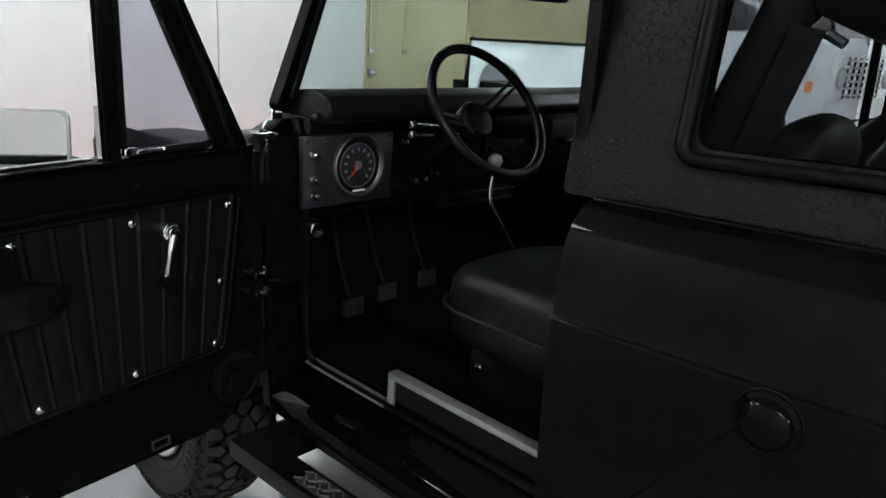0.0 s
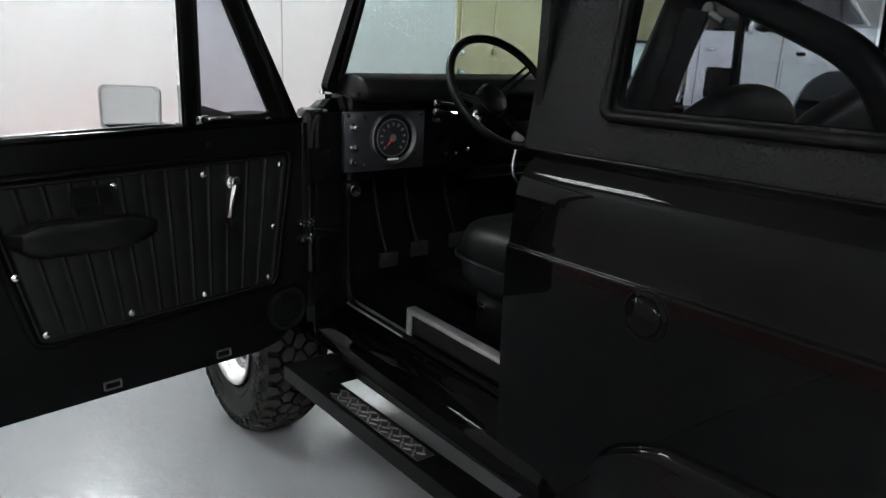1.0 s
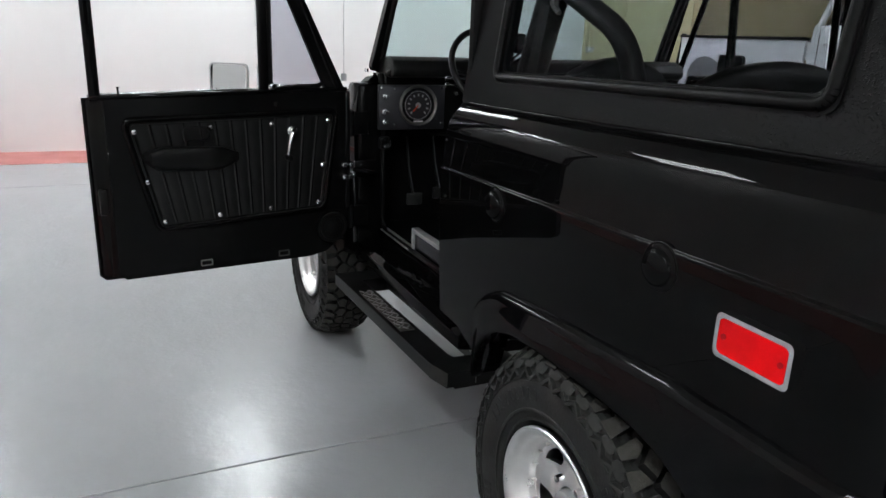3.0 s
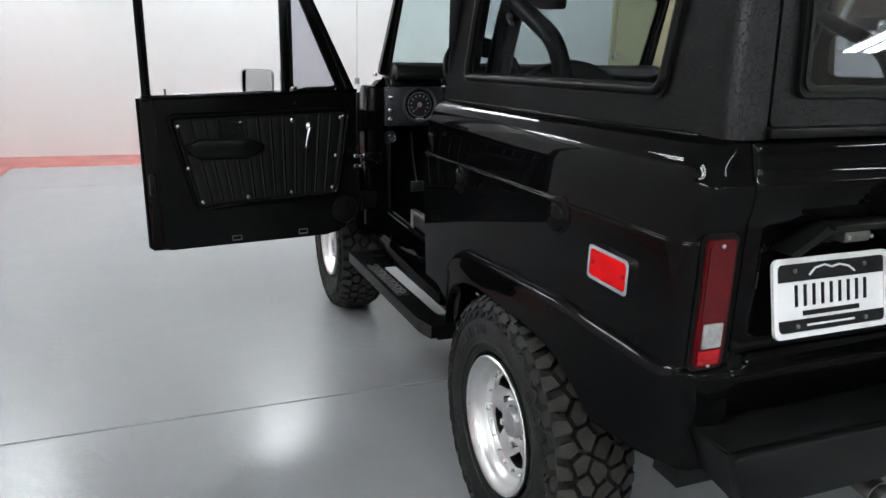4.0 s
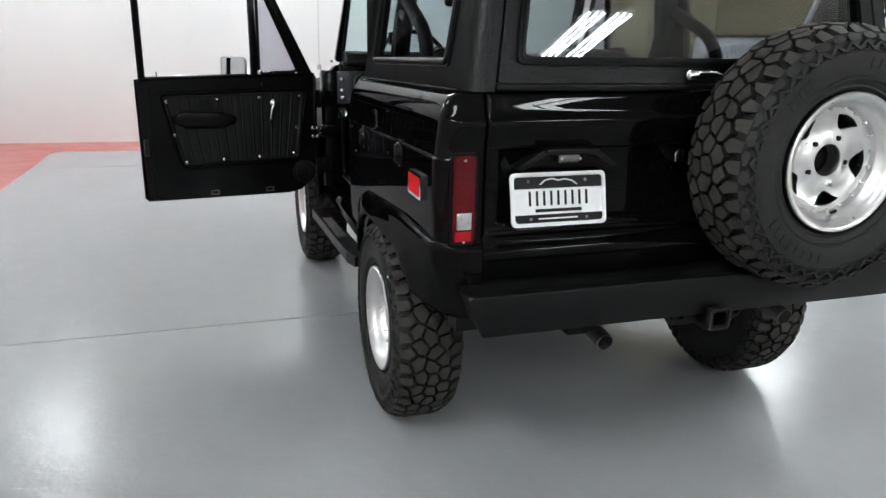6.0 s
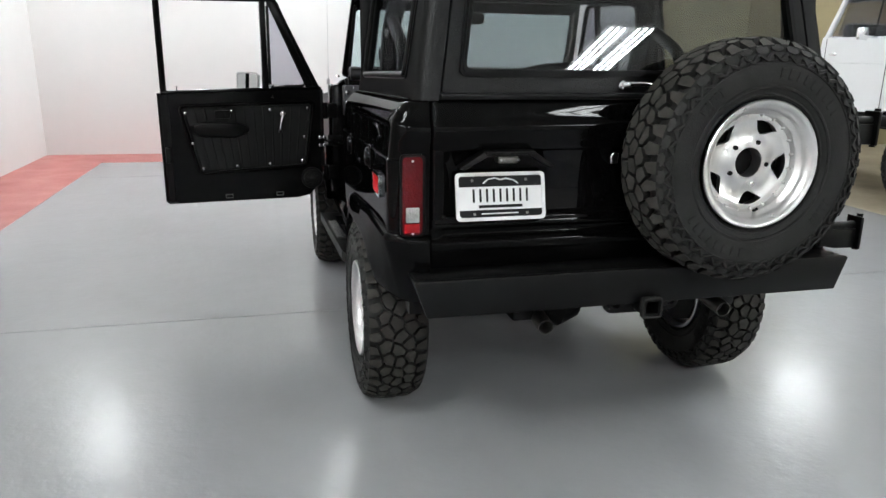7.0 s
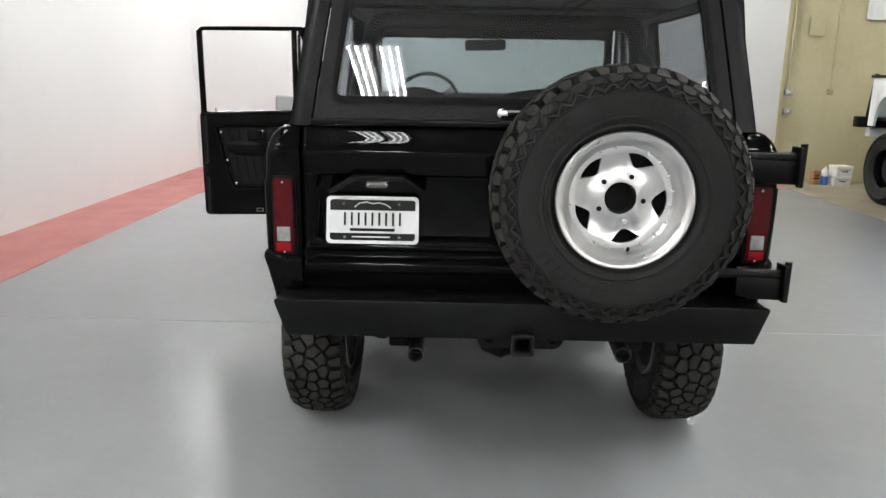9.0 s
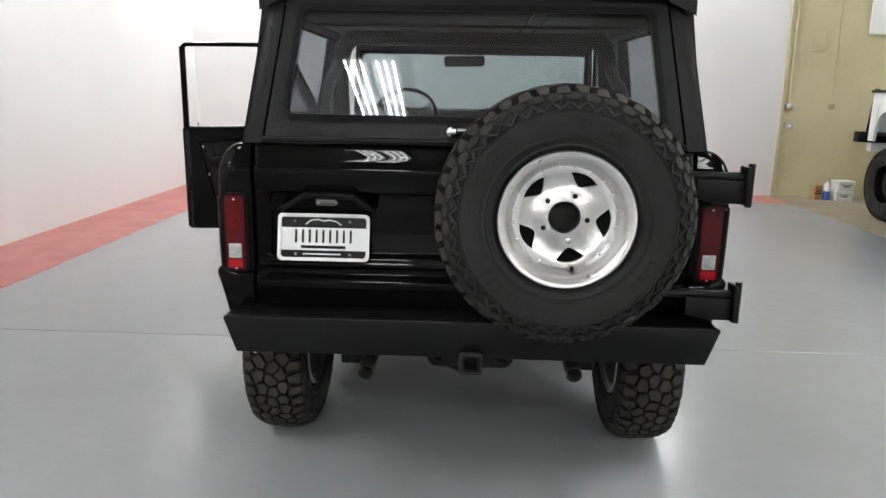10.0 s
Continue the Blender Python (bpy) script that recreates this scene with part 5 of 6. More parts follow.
# armrest: a shelf with a rounded lip, hollowed back to the door below
bm = B()
rows = []
for k in range(17):
    t = k / 16
    u = 0.778 - 0.328 * t
    e = min(1.0, math.sqrt(max(0.0, 1 - max(0.0, 1 - t / 0.14) ** 2)) + 0.04, (1 - t) / 0.30 * 0.55 + 0.42 if t > 0.7 else 1.0) if t < 1 else 0.10
    g = min(1.0, 0.35 + 4 * t, 0.35 + 3 * (1 - t))
    zc = 1.030 - 0.010 * t
    rows.append([on_door(u, zc + dz * g, 0.008 + 0.066 * d * e) for d, dz in ((0.0, 0.036), (0.55, 0.041), (0.86, 0.042), (0.96, 0.038), (1.0, 0.029), (0.985, 0.018), (0.93, 0.004), (0.82, -0.012), (0.66, -0.030), (0.42, -0.043), (0.18, -0.048), (0.0, -0.048))])
grid(bm, rows)
part("armrest", bm, M["vinyl"], door, "padded black armrest with a flat top")
bm = B()
o = rounded(0.545, 0.642, 1.078, 1.132, 0.016)
ring(bm, o, inset(o, 0.007), lambda u, v, h: on_door(u, v, 0.004 + h), 0.020)
sheet(bm, inset(o, 0.007), lambda u, v, h: on_door(u, v, 0.004 + h), 0.007)
part("door_release", bm, M["seal"], door, "black inner door release in a raised cup")
# window crank
bm = B()
disc(bm, on_door(0.247, 1.106, 0.010), DOOR.to_3x3() @ Vector((0, 1, 0)), 0.021, 0.020, 20, 0.006)
tube(bm, arc([on_door(0.247, 1.10, 0.032), on_door(0.262, 1.062, 0.040), on_door(0.268, 1.018, 0.036)], 5, 0.03), [0.011, 0.010, 0.009, 0.008, 0.007, 0.007, 0.007, 0.007], 10)
disc(bm, on_door(0.247, 1.106, 0.030), DOOR.to_3x3() @ Vector((0, 1, 0)), 0.014, 0.010, 16, 0.004)
crank = part("window_crank", bm, M["chrome"], door, "chrome window crank")
bm = B()
disc(bm, on_door(0.270, 1.008, 0.028), DOOR.to_3x3() @ Vector((0, 1, 0)), 0.011, 0.034, 14, 0.004)
part("crank_knob", bm, M["seal"], crank, "black crank knob")
# speaker
bm = B()
c = on_door(0.085, 0.712, 0.0)
mm = DOOR @ Matrix.Translation((0.085, 0.0, 0.712)) @ Matrix.Rotation(radians(-90), 4, "X")
lathe(bm, [(0.064, -0.004), (0.066, 0.012), (0.062, 0.020), (0.054, 0.021), (0.050, 0.015), (0.020, 0.019), (0.0001, 0.021)], 32, mm)
spk = part("door_speaker", bm, M["vinyl"], door, "round black door speaker")
bm = B()
for r in (0.046, 0.036, 0.026):
    lathe(bm, [(r, 0.017), (r, 0.0205), (r - 0.003, 0.0205), (r - 0.003, 0.017)], 28, mm)
part("speaker_grille", bm, M["satin"], spk)
for u in (0.585, 0.285):
    bm = B()
    o = rounded(u - 0.022, u + 0.022, 0.610, 0.634, 0.004)
    ring(bm, o, inset(o, 0.004), lambda a, b, h: on_door(a, b, -0.001 + h), 0.006)
    part("drain_slot", bm, M["pipe"], door, "small bare drain slot")
part("ledge_screw", disc(B(), on_door(0.30, 1.205, -0.002), DOOR.to_3x3() @ Vector((0, 1, 0)), 0.007, 0.005, 10, 0.002), M["satin"], door)
# check strap and hinge bolts
for z in (0.962, 0.914):
    bm = B()
    disc(bm, on_door(0.028, z, 0.0), DOOR.to_3x3() @ Vector((0, 1, 0)), 0.013, 0.022, 6, 0.004)
    disc(bm, on_door(0.002, z, 0.0), DOOR.to_3x3() @ Vector((0, 1, 0)), 0.012, 0.026, 8, 0.004)
    part("hinge_bolt", bm, M["chrome"], door, "bright hinge bolt")
bm = B()
tube(bm, arc([(-0.905, 2.215, 0.945), (-0.86, 2.20, 0.94), (-0.815, 2.215, 0.925), (-0.79, 2.27, 0.92)], 5, 0.05), 0.008, 8)
box(bm, -0.885, -0.80, 2.235, 2.255, 0.905, 0.975, 0.004)
part("check_strap", bm, M["paint_in"], door)
for z in (0.74, 1.12):
    bm = B()
    tube(bm, [(-0.895, 2.27, z - 0.05), (-0.895, 2.27, z + 0.05)], 0.016, 12)
    box(bm, -0.90, -0.82, 2.262, 2.30, z - 0.045, z + 0.045, 0.004)
    part("door_hinge", bm, M["paint_in"], door)

# exterior mirror on the far face of the door
bm = B()
mir = DOOR @ Matrix.Translation((0.425, -0.165, 1.287)) @ pose(0, 0, 0, 4, 0, -40)
o = rounded(-0.074, 0.074, -0.057, 0.057, 0.018, taper=-0.04)
ring(bm, o, inset(o, 0.005), lambda u, v, h: mir @ Vector((u, 0.006 - h, v)), 0.012)
back = inset(o, 0.006)
sheet(bm, back, lambda u, v, h: mir @ Vector((u * (1 - 2.2 * h), -0.006 - h, v * (1 - 2.2 * h))), 0.030)
shell = part("door_mirror", bm, M["alu_dull"], door, "square chrome door mirror")
bm = B()
sheet(bm, inset(o, 0.006), lambda u, v, h: mir @ Vector((u, 0.001 + h, v)), 0.003)
part("mirror_face", bm, M["mirror"], shell, "mirror glass")
bm = B()
tube(bm, arc([mir @ Vector((-0.06, -0.01, -0.05)), DOOR @ Vector((0.36, -0.13, 1.245)), DOOR @ Vector((0.34, -0.095, 1.235))], 4, 0.03), 0.009, 10)
part("mirror_arm", bm, M["chrome"], shell)

# ---- passenger door, shut ----
bm = B()
rows = []
for y in (1.435, 1.44, 1.8, 2.2, 2.292, 2.297):
    d = 0.02 if y in (1.435, 2.297) else 0.0
    rows.append([Vector((half_width(z) - d, y, z)) for z in (0.61, 0.71, 0.80, 0.87, 1.0, 1.125, 1.14, 1.152, 1.20, 1.24, 1.262)])
slab(bm, rows, (-0.08, 0, 0))
pdoor = part("passenger_door", bm, M["paint"], car, "black passenger door, shut")
bm = B()
tube(bm, arc([(0.775, 1.452, 1.27), (0.725, 1.452, 1.752), (0.73, 2.09, 1.756), (0.775, 2.31, 1.275)], 4, 0.03), 0.014, 8)
part("window_frame", bm, M["paint_in"], pdoor)
bm = B()
tube(bm, [(0.778, 1.962, 1.262), (0.735, 1.962, 1.75)], 0.019, 8)
part("vent_divider", bm, M["paint_in"], pdoor)
bm = B()
sheet(bm, [(1.475, 1.265), (1.945, 1.265), (1.945, 1.75), (1.475, 1.75)], lambda u, v, h: Vector((0.775 - (v - 1.265) * 0.1 - h, u, v)), 0.004)
pane = part("door_pane", bm, M["glass_side"], pdoor, "tinted door glass")
pane.visible_shadow = False
bm = B()
sheet(bm, [(1.979, 1.265), (2.29, 1.265), (2.10, 1.74), (1.979, 1.75)], lambda u, v, h: Vector((0.775 - (v - 1.265) * 0.1 - h, u, v)), 0.004)
pane = part("vent_pane", bm, M["glass_dark"], pdoor)
pane.visible_shadow = False
part("lock_knob", tube(B(), [(0.765, 1.56, 1.262), (0.765, 1.56, 1.30)], 0.004, 8), M["satin"], pdoor)
bm = B()
sheet(bm, rounded(1.60, 1.75, 1.30, 1.43, 0.02), lambda u, v, h: Vector((0.93 + h, u + 0.45, v)), 0.02)
part("door_mirror", bm, M["satin"], pdoor)

# ---- dashboard ----
bm = B()
prism(bm, [(2.40, 1.06), (2.285, 1.06), (2.268, 1.09), (2.268, 1.30), (2.28, 1.315), (2.40, 1.32)], "x", -0.745, 0.745, 0.004)
dash = part("dashboard", bm, M["paint_in"], car, "black metal dashboard with a padded top")
bm = B()
prof = [(2.40, 1.352), (2.34, 1.380), (2.27, 1.386), (2.225, 1.370), (2.205, 1.335), (2.212, 1.312), (2.24, 1.302), (2.40, 1.31)]
prism(bm, prof, "x", -0.735, 0.735, 0.008)
part("dash_pad", bm, M["vinyl"], dash, "padded black dash top", angle=50)
bm = B()
box(bm, -0.783, -0.492, 2.250, 2.270, 1.094, 1.273, 0.004)
cluster = part("instrument_panel", bm, M["dashgrey"], dash, "charcoal instrument panel")
GM = Matrix.Translation((-0.612, 2.250, 1.192)) @ Matrix.Rotation(radians(90), 4, "X")
bm = B()
lathe(bm, [(0.084, 0.0), (0.083, 0.008), (0.079, 0.012), (0.075, 0.010), (0.072, 0.002), (0.060, -0.006)], 48, GM)
part("gauge_bezel", bm, M["pipe"], cluster, "metal gauge bezel")
bm = B()
lathe(bm, [(0.066, -0.004), (0.0001, -0.003)], 40, GM)
lathe(bm, [(0.074, 0.001), (0.062, 0.003), (0.060, -0.004)], 40, GM)
dial = part("gauge_face", bm, M["gauge"], cluster, "black round speedometer dial")
bm = B()
lathe(bm, [(0.058, -0.002), (0.058, 0.001), (0.056, 0.001), (0.056, -0.002)], 40, GM)
part("dial_ring", bm, M["alu_dull"], cluster)
for k in range(11):
    a = radians(225 - 27 * k)
    rot = GM @ Matrix.Rotation(a, 4, "Z")
    part("dial_tick", box(B(), 0.037, 0.047, -0.0030, 0.0030, 0.0005, 0.002, m=rot), M["alu_dull"], cluster)
part("dial_needle", box(B(), 0.0, 0.034, -0.0022, 0.0022, 0.001, 0.003, m=GM @ Matrix.Rotation(radians(228), 4, "Z")), M["needle"], cluster, "orange needle")
part("dial_hub", disc(B(), GM @ Vector((0, 0, -0.002)), (0, -1, 0), 0.012, 0.004, 16), M["alu_dull"], cluster)
part("dial_strip", box(B(), -0.02, 0.02, -0.068, -0.062, 0.003, 0.006, m=GM), M["white"], cluster)
knob = None
for x, z in ((-0.757, 1.229), (-0.757, 1.168), (-0.757, 1.127)):
    bm = B()
    disc(bm, (x, 2.250, z), (0, -1, 0), 0.012, 0.008, 16, 0.002)
    disc(bm, (x, 2.242, z), (0, -1, 0), 0.008, 0.022, 14, 0.003)
    part("control_knob", bm, M["chrome"], cluster, "chrome control knob")
for x, z in ((-0.772, 1.262), (-0.715, 1.258), (-0.715, 1.115), (-0.51, 1.262), (-0.505, 1.118), (-0.53, 1.14)):
    part("panel_screw", disc(B(), (x, 2.250, z), (0, -1, 0), 0.0045, 0.004, 8, 0.001), M["chrome"], cluster)
bm = B()
box(bm, -0.778, -0.730, 2.245, 2.275, 1.015, 1.065, 0.008)
release = part("brake_release", bm, M["satin"], dash, "black bracket under the dash")
bm = B()
lathe(bm, [(0.022, 0.0), (0.022, 0.008), (0.018, 0.014), (0.014, 0.013), (0.0001, 0.011)], 20, Matrix.Translation((-0.752, 2.245, 1.040)) @ Matrix.Rotation(radians(90), 4, "X"))
part("pull_knob", bm, M["chrome"], release, "chrome pull knob")
for x, z, r in ((-0.735, 1.318, 0.014), (-0.70, 1.318, 0.010)):
    part("dash_switch", disc(B(), (x, 2.262, z), (0, -1, 0), r, 0.016, 14, 0.004), M["satin"], dash)
for x, z in ((-0.44, 1.24), (-0.40, 1.13), (-0.36, 1.13), (-0.31, 1.14), (-0.30, 1.24)):
    part("dash_switch", disc(B(), (x, 2.268, z), (0, -1, 0), 0.009, 0.02, 12, 0.003), M["chrome"], dash)
part("radio", box(B(), -0.10, 0.09, 2.255, 2.272, 1.17, 1.225, 0.003), M["gauge"], dash)
for k in range(2):
    part("radio_knob", disc(B(), (-0.085 + 0.16 * k, 2.255, 1.197), (0, -1, 0), 0.011, 0.018, 14, 0.003), M["satin"], dash)
part("grab_bar", tube(B(), arc([(0.28, 2.268, 1.21), (0.28, 2.23, 1.21), (0.56, 2.23, 1.21), (0.56, 2.268, 1.21)], 4, 0.03), 0.010, 8), M["satin"], dash)
part("glovebox", box(B(), 0.24, 0.62, 2.258, 2.272, 1.11, 1.28, 0.004), M["satin"], dash)
bm = B()
for z in (1.035, 1.065):
    box(bm, -0.26, 0.04, 2.24, 2.26, z, z + 0.006, 0.002)
box(bm, -0.26, 0.04, 2.26, 2.38, 1.03, 1.075)
part("heater_vent", bm, M["satin"], dash)
part("firewall", box(B(), -0.74, 0.74, 2.42, 2.45, 0.60, 1.31), M["carpet"], car)

# steering wheel
SW = Matrix.Translation((-0.397, 2.0, 1.352)) @ Matrix.Rotation(radians(90 - 36), 4, "X")
bm = B()
ringpts = [SW @ Vector((0.180 * math.cos(2 * math.pi * k / 48), 0.180 * math.sin(2 * math.pi * k / 48), 0)) for k in range(49)]
tube(bm, ringpts, 0.0125, 10, ends=False)
swh = part("steering_wheel", bm, M["vinyl"], car, "black three-spoke steering wheel")
for a in (28, 180, 290):
    rot = SW @ Matrix.Rotation(radians(a), 4, "Z")
    bm = B()
    for c in (-0.0095, 0.0095):
        slab(bm, [[rot @ Vector((0.040, c * 1.2 - 0.005, -0.048)), rot @ Vector((0.040, c * 1.2 + 0.005, -0.048))], [rot @ Vector((0.110, c - 0.005, -0.030)), rot @ Vector((0.110, c + 0.005, -0.030))], [rot @ Vector((0.178, c - 0.004, -0.003)), rot @ Vector((0.178, c + 0.004, -0.003))]], rot.to_3x3() @ Vector((0, 0, -0.005)))
    part("spoke", bm, M["satin"], swh, "slotted black spoke")
bm = B()
lathe(bm, [(0.050, -0.075), (0.050, -0.050), (0.044, -0.038), (0.030, -0.033), (0.0001, -0.031)], 28, SW)
part("horn_pad", bm, M["seal"], swh, "round black horn pad")
bm = B()
lathe(bm, [(0.052, -0.052), (0.053, -0.046), (0.050, -0.042), (0.047, -0.046)], 28, SW)
part("hub_ring", bm, M["satin"], swh)
bm = B()
tube(bm, [SW @ Vector((0, 0, -0.06)), SW @ Vector((0, 0, -0.10)), SW @ Vector((0, 0, -0.12)), SW @ Vector((0, 0, -0.45))], [0.032, 0.036, 0.026, 0.026], 16)
column = part("steering_column", bm, M["satin"], car)
for z, run in ((1.309, 0.085), (1.284, 0.070)):
    bm = B()
    tip = Vector((-0.555, 2.119, z))
    tube(bm, [tip + Vector((run + 0.03, 0.02, -0.01)), tip + Vector((0.022, 0.0, 0.0))], [0.006, 0.0045], 8)
    tube(bm, [tip + Vector((0.024, 0, 0)), tip + Vector((0.018, 0, 0)), tip + Vector((0.002, 0, 0)), tip], [0.004, 0.0095, 0.0095, 0.006], 10)
    part("column_stalk", bm, M["chrome"], column, "chrome column stalk")
part("ignition_lock", disc(B(), SW @ Vector((-0.03, -0.02, -0.10)), SW.to_3x3() @ Vector((-0.6, -0.6, 0.2)), 0.016, 0.03, 14, 0.004), M["chrome"], column)
# gear levers and pedals
bm = B()
tube(bm, arc([(-0.168, 2.16, 1.175), (-0.197, 2.15, 1.069), (-0.086, 2.12, 0.90)], 5, 0.04), 0.0075, 10)
lever = part("shift_lever", bm, M["chrome"], car, "chrome shift lever")
bm = B()
lathe(bm, [(0.0001, 0.024), (0.010, 0.0218), (0.018, 0.0155), (0.0235, 0.004), (0.0235, -0.004), (0.018, -0.0155), (0.009, -0.022), (0.0001, -0.024)], 18, Matrix.Translation((-0.166, 2.161, 1.183)))
part("lever_knob", bm, M["clearlens"], lever, "round pale lever knob")
bm = B()
tube(bm, [(-0.10, 2.0, 0.86), (-0.10, 2.0, 0.895)], [0.03, 0.02], 14)
part("transfer_knob", bm, M["alu_dull"], car)
for x, z in ((-0.62, 0.80), (-0.50, 0.82), (-0.34, 0.83)):
    bm = B()
    box(bm, x - 0.035, x + 0.035, 2.24, 2.255, z - 0.025, z + 0.025, 0.005)
    pedal = part("foot_pedal", bm, M["rubber"], car, "dusty ribbed foot pedal")
    part("pedal_arm", tube(B(), arc([(x, 2.25, z), (x, 2.32, z + 0.12), (x, 2.36, z + 0.30)], 4, 0.08), 0.006, 8), M["seal"], pedal)


# ---- seats ----
def cushion(x0, x1, y0, y1, z0, z1, pleats):
    """An upholstered cushion: rounded corners in plan, full rounded edges, a pleated middle."""
    bm = B()
    mx, my, hx, hy = (x0 + x1) / 2, (y0 + y1) / 2, (x1 - x0) / 2, (y1 - y0) / 2
    prof = [(0.90, 0.0), (0.965, 0.12), (1.0, 0.42), (0.995, 0.62), (0.975, 0.80), (0.93, 0.93), (0.87, 0.985), (0.80, 1.0)] + [(0.74 - 0.74 * k / 12, 1.0) for k in range(13)]
    rows = []
    n = 72
    for f, g in prof:
        row = []
        for k in range(n):
            a = 2 * math.pi * k / n
            c, q = math.cos(a), math.sin(a)
            e = 0.52
            ux, uy = math.copysign(abs(c) ** e, c) * f, math.copysign(abs(q) ** e, q) * f
            p = 0.008 * abs(math.sin(math.pi * pleats * (ux + 0.74) / 1.48)) - 0.004 if f <= 0.74 else 0.0
            row.append(Vector((mx + hx * ux, my + hy * uy, z0 + (z1 - z0) * g + p + 0.016 * (1 - f) - 0.045 * g * max(0.0, uy - 0.45) ** 1.5 - 0.02 * g * max(0.0, abs(ux) - 0.6))))
        rows.append(row)
    v = grid(bm, rows, close_v=True)
    bmesh.ops.remove_doubles(bm, verts=v[-1], dist=0.02)
    return bm


def backrest(x0, x1, yb, yt, zb, zt, pleats, thick=0.10):
    bm = B()
    rows = []
    n = 24
    for i in range(n + 1):
        t = math.sin(math.pi / 2 * i / n)
        z = zb + (zt - zb) * t
        y = yb + (yt - yb) * t
        w = 1.0 if t < 0.70 else max(0.10, math.sqrt(max(0.0, 1 - ((t - 0.70) / 0.30) ** 2)))
        d = thick * (1.0 if t < 0.85 else math.sqrt(max(0.02, 1 - ((t - 0.85) / 0.15) ** 2)))
        mid, hw = (x0 + x1) / 2, (x1 - x0) / 2 * w
        row = []
        m = 40
        for j in range(m):
            a = 2 * math.pi * j / m
            cx, cy = math.cos(a), math.sin(a)
            sx = math.copysign(abs(cx) ** 0.45, cx)
            sy = math.copysign(abs(cy) ** 0.45, cy)
            p = 0.004 * abs(math.sin(pleats * sx * math.pi / 2)) if sy > 0.8 else 0
            row.append(Vector((mid + hw * sx, y + (d / 2) * sy + p, z)))
        rows.append(row)
    v = grid(bm, rows, close_v=True)
    bm.faces.new(v[-1])
    bm.faces.new(v[0][::-1])
    return bm


def seat(x0, x1, label, pleats):
    base = part("front_seat", box(B(), x0 + 0.05, x1 - 0.05, 1.40, 1.84, 0.70, 0.86, 0.01), M["satin"], car, label)
    part("seat_cushion", cushion(x0, x1, 1.33, 1.955, 0.83, 1.015, pleats), M["seatvinyl"], base, "pleated dark vinyl cushion", angle=60)
    bm = B()
    tube(bm, arc([(x0 - 0.002, 1.40, 0.915), (x0 - 0.002, 1.957, 0.915), (x1 + 0.002, 1.957, 0.915), (x1 + 0.002, 1.40, 0.915)], 8, 0.15), 0.006, 6)
    part("piping", bm, M["seatvinyl"], base)
    part("seat_back", backrest(x0, x1, 1.36, 1.21, 0.86, 1.430, pleats), M["seatvinyl"], base, "rounded dark vinyl backrest", angle=60)
    for x in (x0 + 0.06, x1 - 0.10):
        part("seat_rail", box(B(), x, x + 0.03, 1.38, 1.92, 0.662, 0.70, 0.003), M["satin"], base)
    part("seat_bolt", disc(B(), (x0 + 0.05, 1.80, 0.78), (-1, 0, 0), 0.012, 0.014, 10, 0.003), M["chrome"], base)
    return base


seat(-0.64, -0.20, "black vinyl driver's seat", 7)
seat(-0.16, 0.62, "black vinyl passenger seat", 11)
base = part("rear_seat", box(B(), -0.46, 0.46, 0.30, 0.70, 0.66, 0.80, 0.01), M["satin"], car, "black vinyl rear bench")
part("seat_cushion", cushion(-0.48, 0.48, 0.32, 0.80, 0.80, 0.93, 12), M["seatvinyl"], base, angle=60)
part("seat_back", backrest(-0.48, 0.48, 0.34, 0.26, 0.86, 1.29, 12), M["seatvinyl"], base, angle=60)

# ---- padded roll cage ----
bm = B()
tube(bm, arc([(-0.655, 1.44, 0.66), (-0.66, 1.355, 1.22), (-0.655, 1.220, 1.575), (-0.615, 1.185, 1.745), (0.615, 1.185, 1.745), (0.655, 1.220, 1.575), (0.66, 1.355, 1.22), (0.655, 1.44, 0.66)], 8, 0.09), 0.042, 14)
cage = part("roll_cage", bm, M["seal"], car, "black padded roll cage")
for s in (-1, 1):
    bm = B()
    tube(bm, arc([(s * 0.650, 1.215, 1.622), (s * 0.66, 0.885, 1.485), (s * 0.664, 0.805, 1.32), (s * 0.66, 0.785, 0.88)], 10, 0.11), 0.028, 14)
    part("rear_brace", bm, M["seal"], cage)
    bm = B()
    tube(bm, arc([(s * 0.675, 1.175, 1.56), (s * 0.69, 1.150, 1.550), (s * 0.69, 1.128, 1.538)], 3), 0.0075, 8)
    disc(bm, (s * 0.68, 1.160, 1.56), (s, 0, 0), 0.012, 0.014, 12, 0.004)
    part("belt_anchor", bm, M["pipe"], cage, "metal seat-belt anchor")
    part("belt_guide", box(B(), s * 0.665, s * 0.695, 1.325, 1.358, 1.43, 1.485, 0.006), M["seal"], cage)
    bm = B()
    prism(bm, [(1.152, 1.555), (1.198, 1.562), (1.300, 1.20), (1.252, 1.20)], "x", s * 0.700, s * 0.703)
    part("seat_belt", bm, M["seal"], cage, "black seat-belt webbing")

# ---- interior mirror ----
bm = B()
tube(bm, [(-0.055, 2.22, 1.755), (-0.055, 2.15, 1.70)], 0.006, 8)
sheet(bm, rounded(-0.178, 0.070, 1.640, 1.704, 0.02), lambda u, v, h: Vector((u, 2.15 - 0.12 * u - h, v + 0.02 * u)), 0.022)
part("rear_view_mirror", bm, M["seal"], car, "black interior mirror")

# ---- white pickup beside the far wall ----
truck = thing("pickup_truck", 5.96, 7.09, 0, "lifted white pickup truck with black bed rails and big tyres", "car", rz=-182)
TW = world_of(truck)


def along(y):
    """A longer bed and a shorter nose."""
    if y < 1.0:
        return y
    if y < 1.5:
        return 1.0 + (y - 1.0) * 2.1
    return 2.05 + (y - 1.5) * 0.875


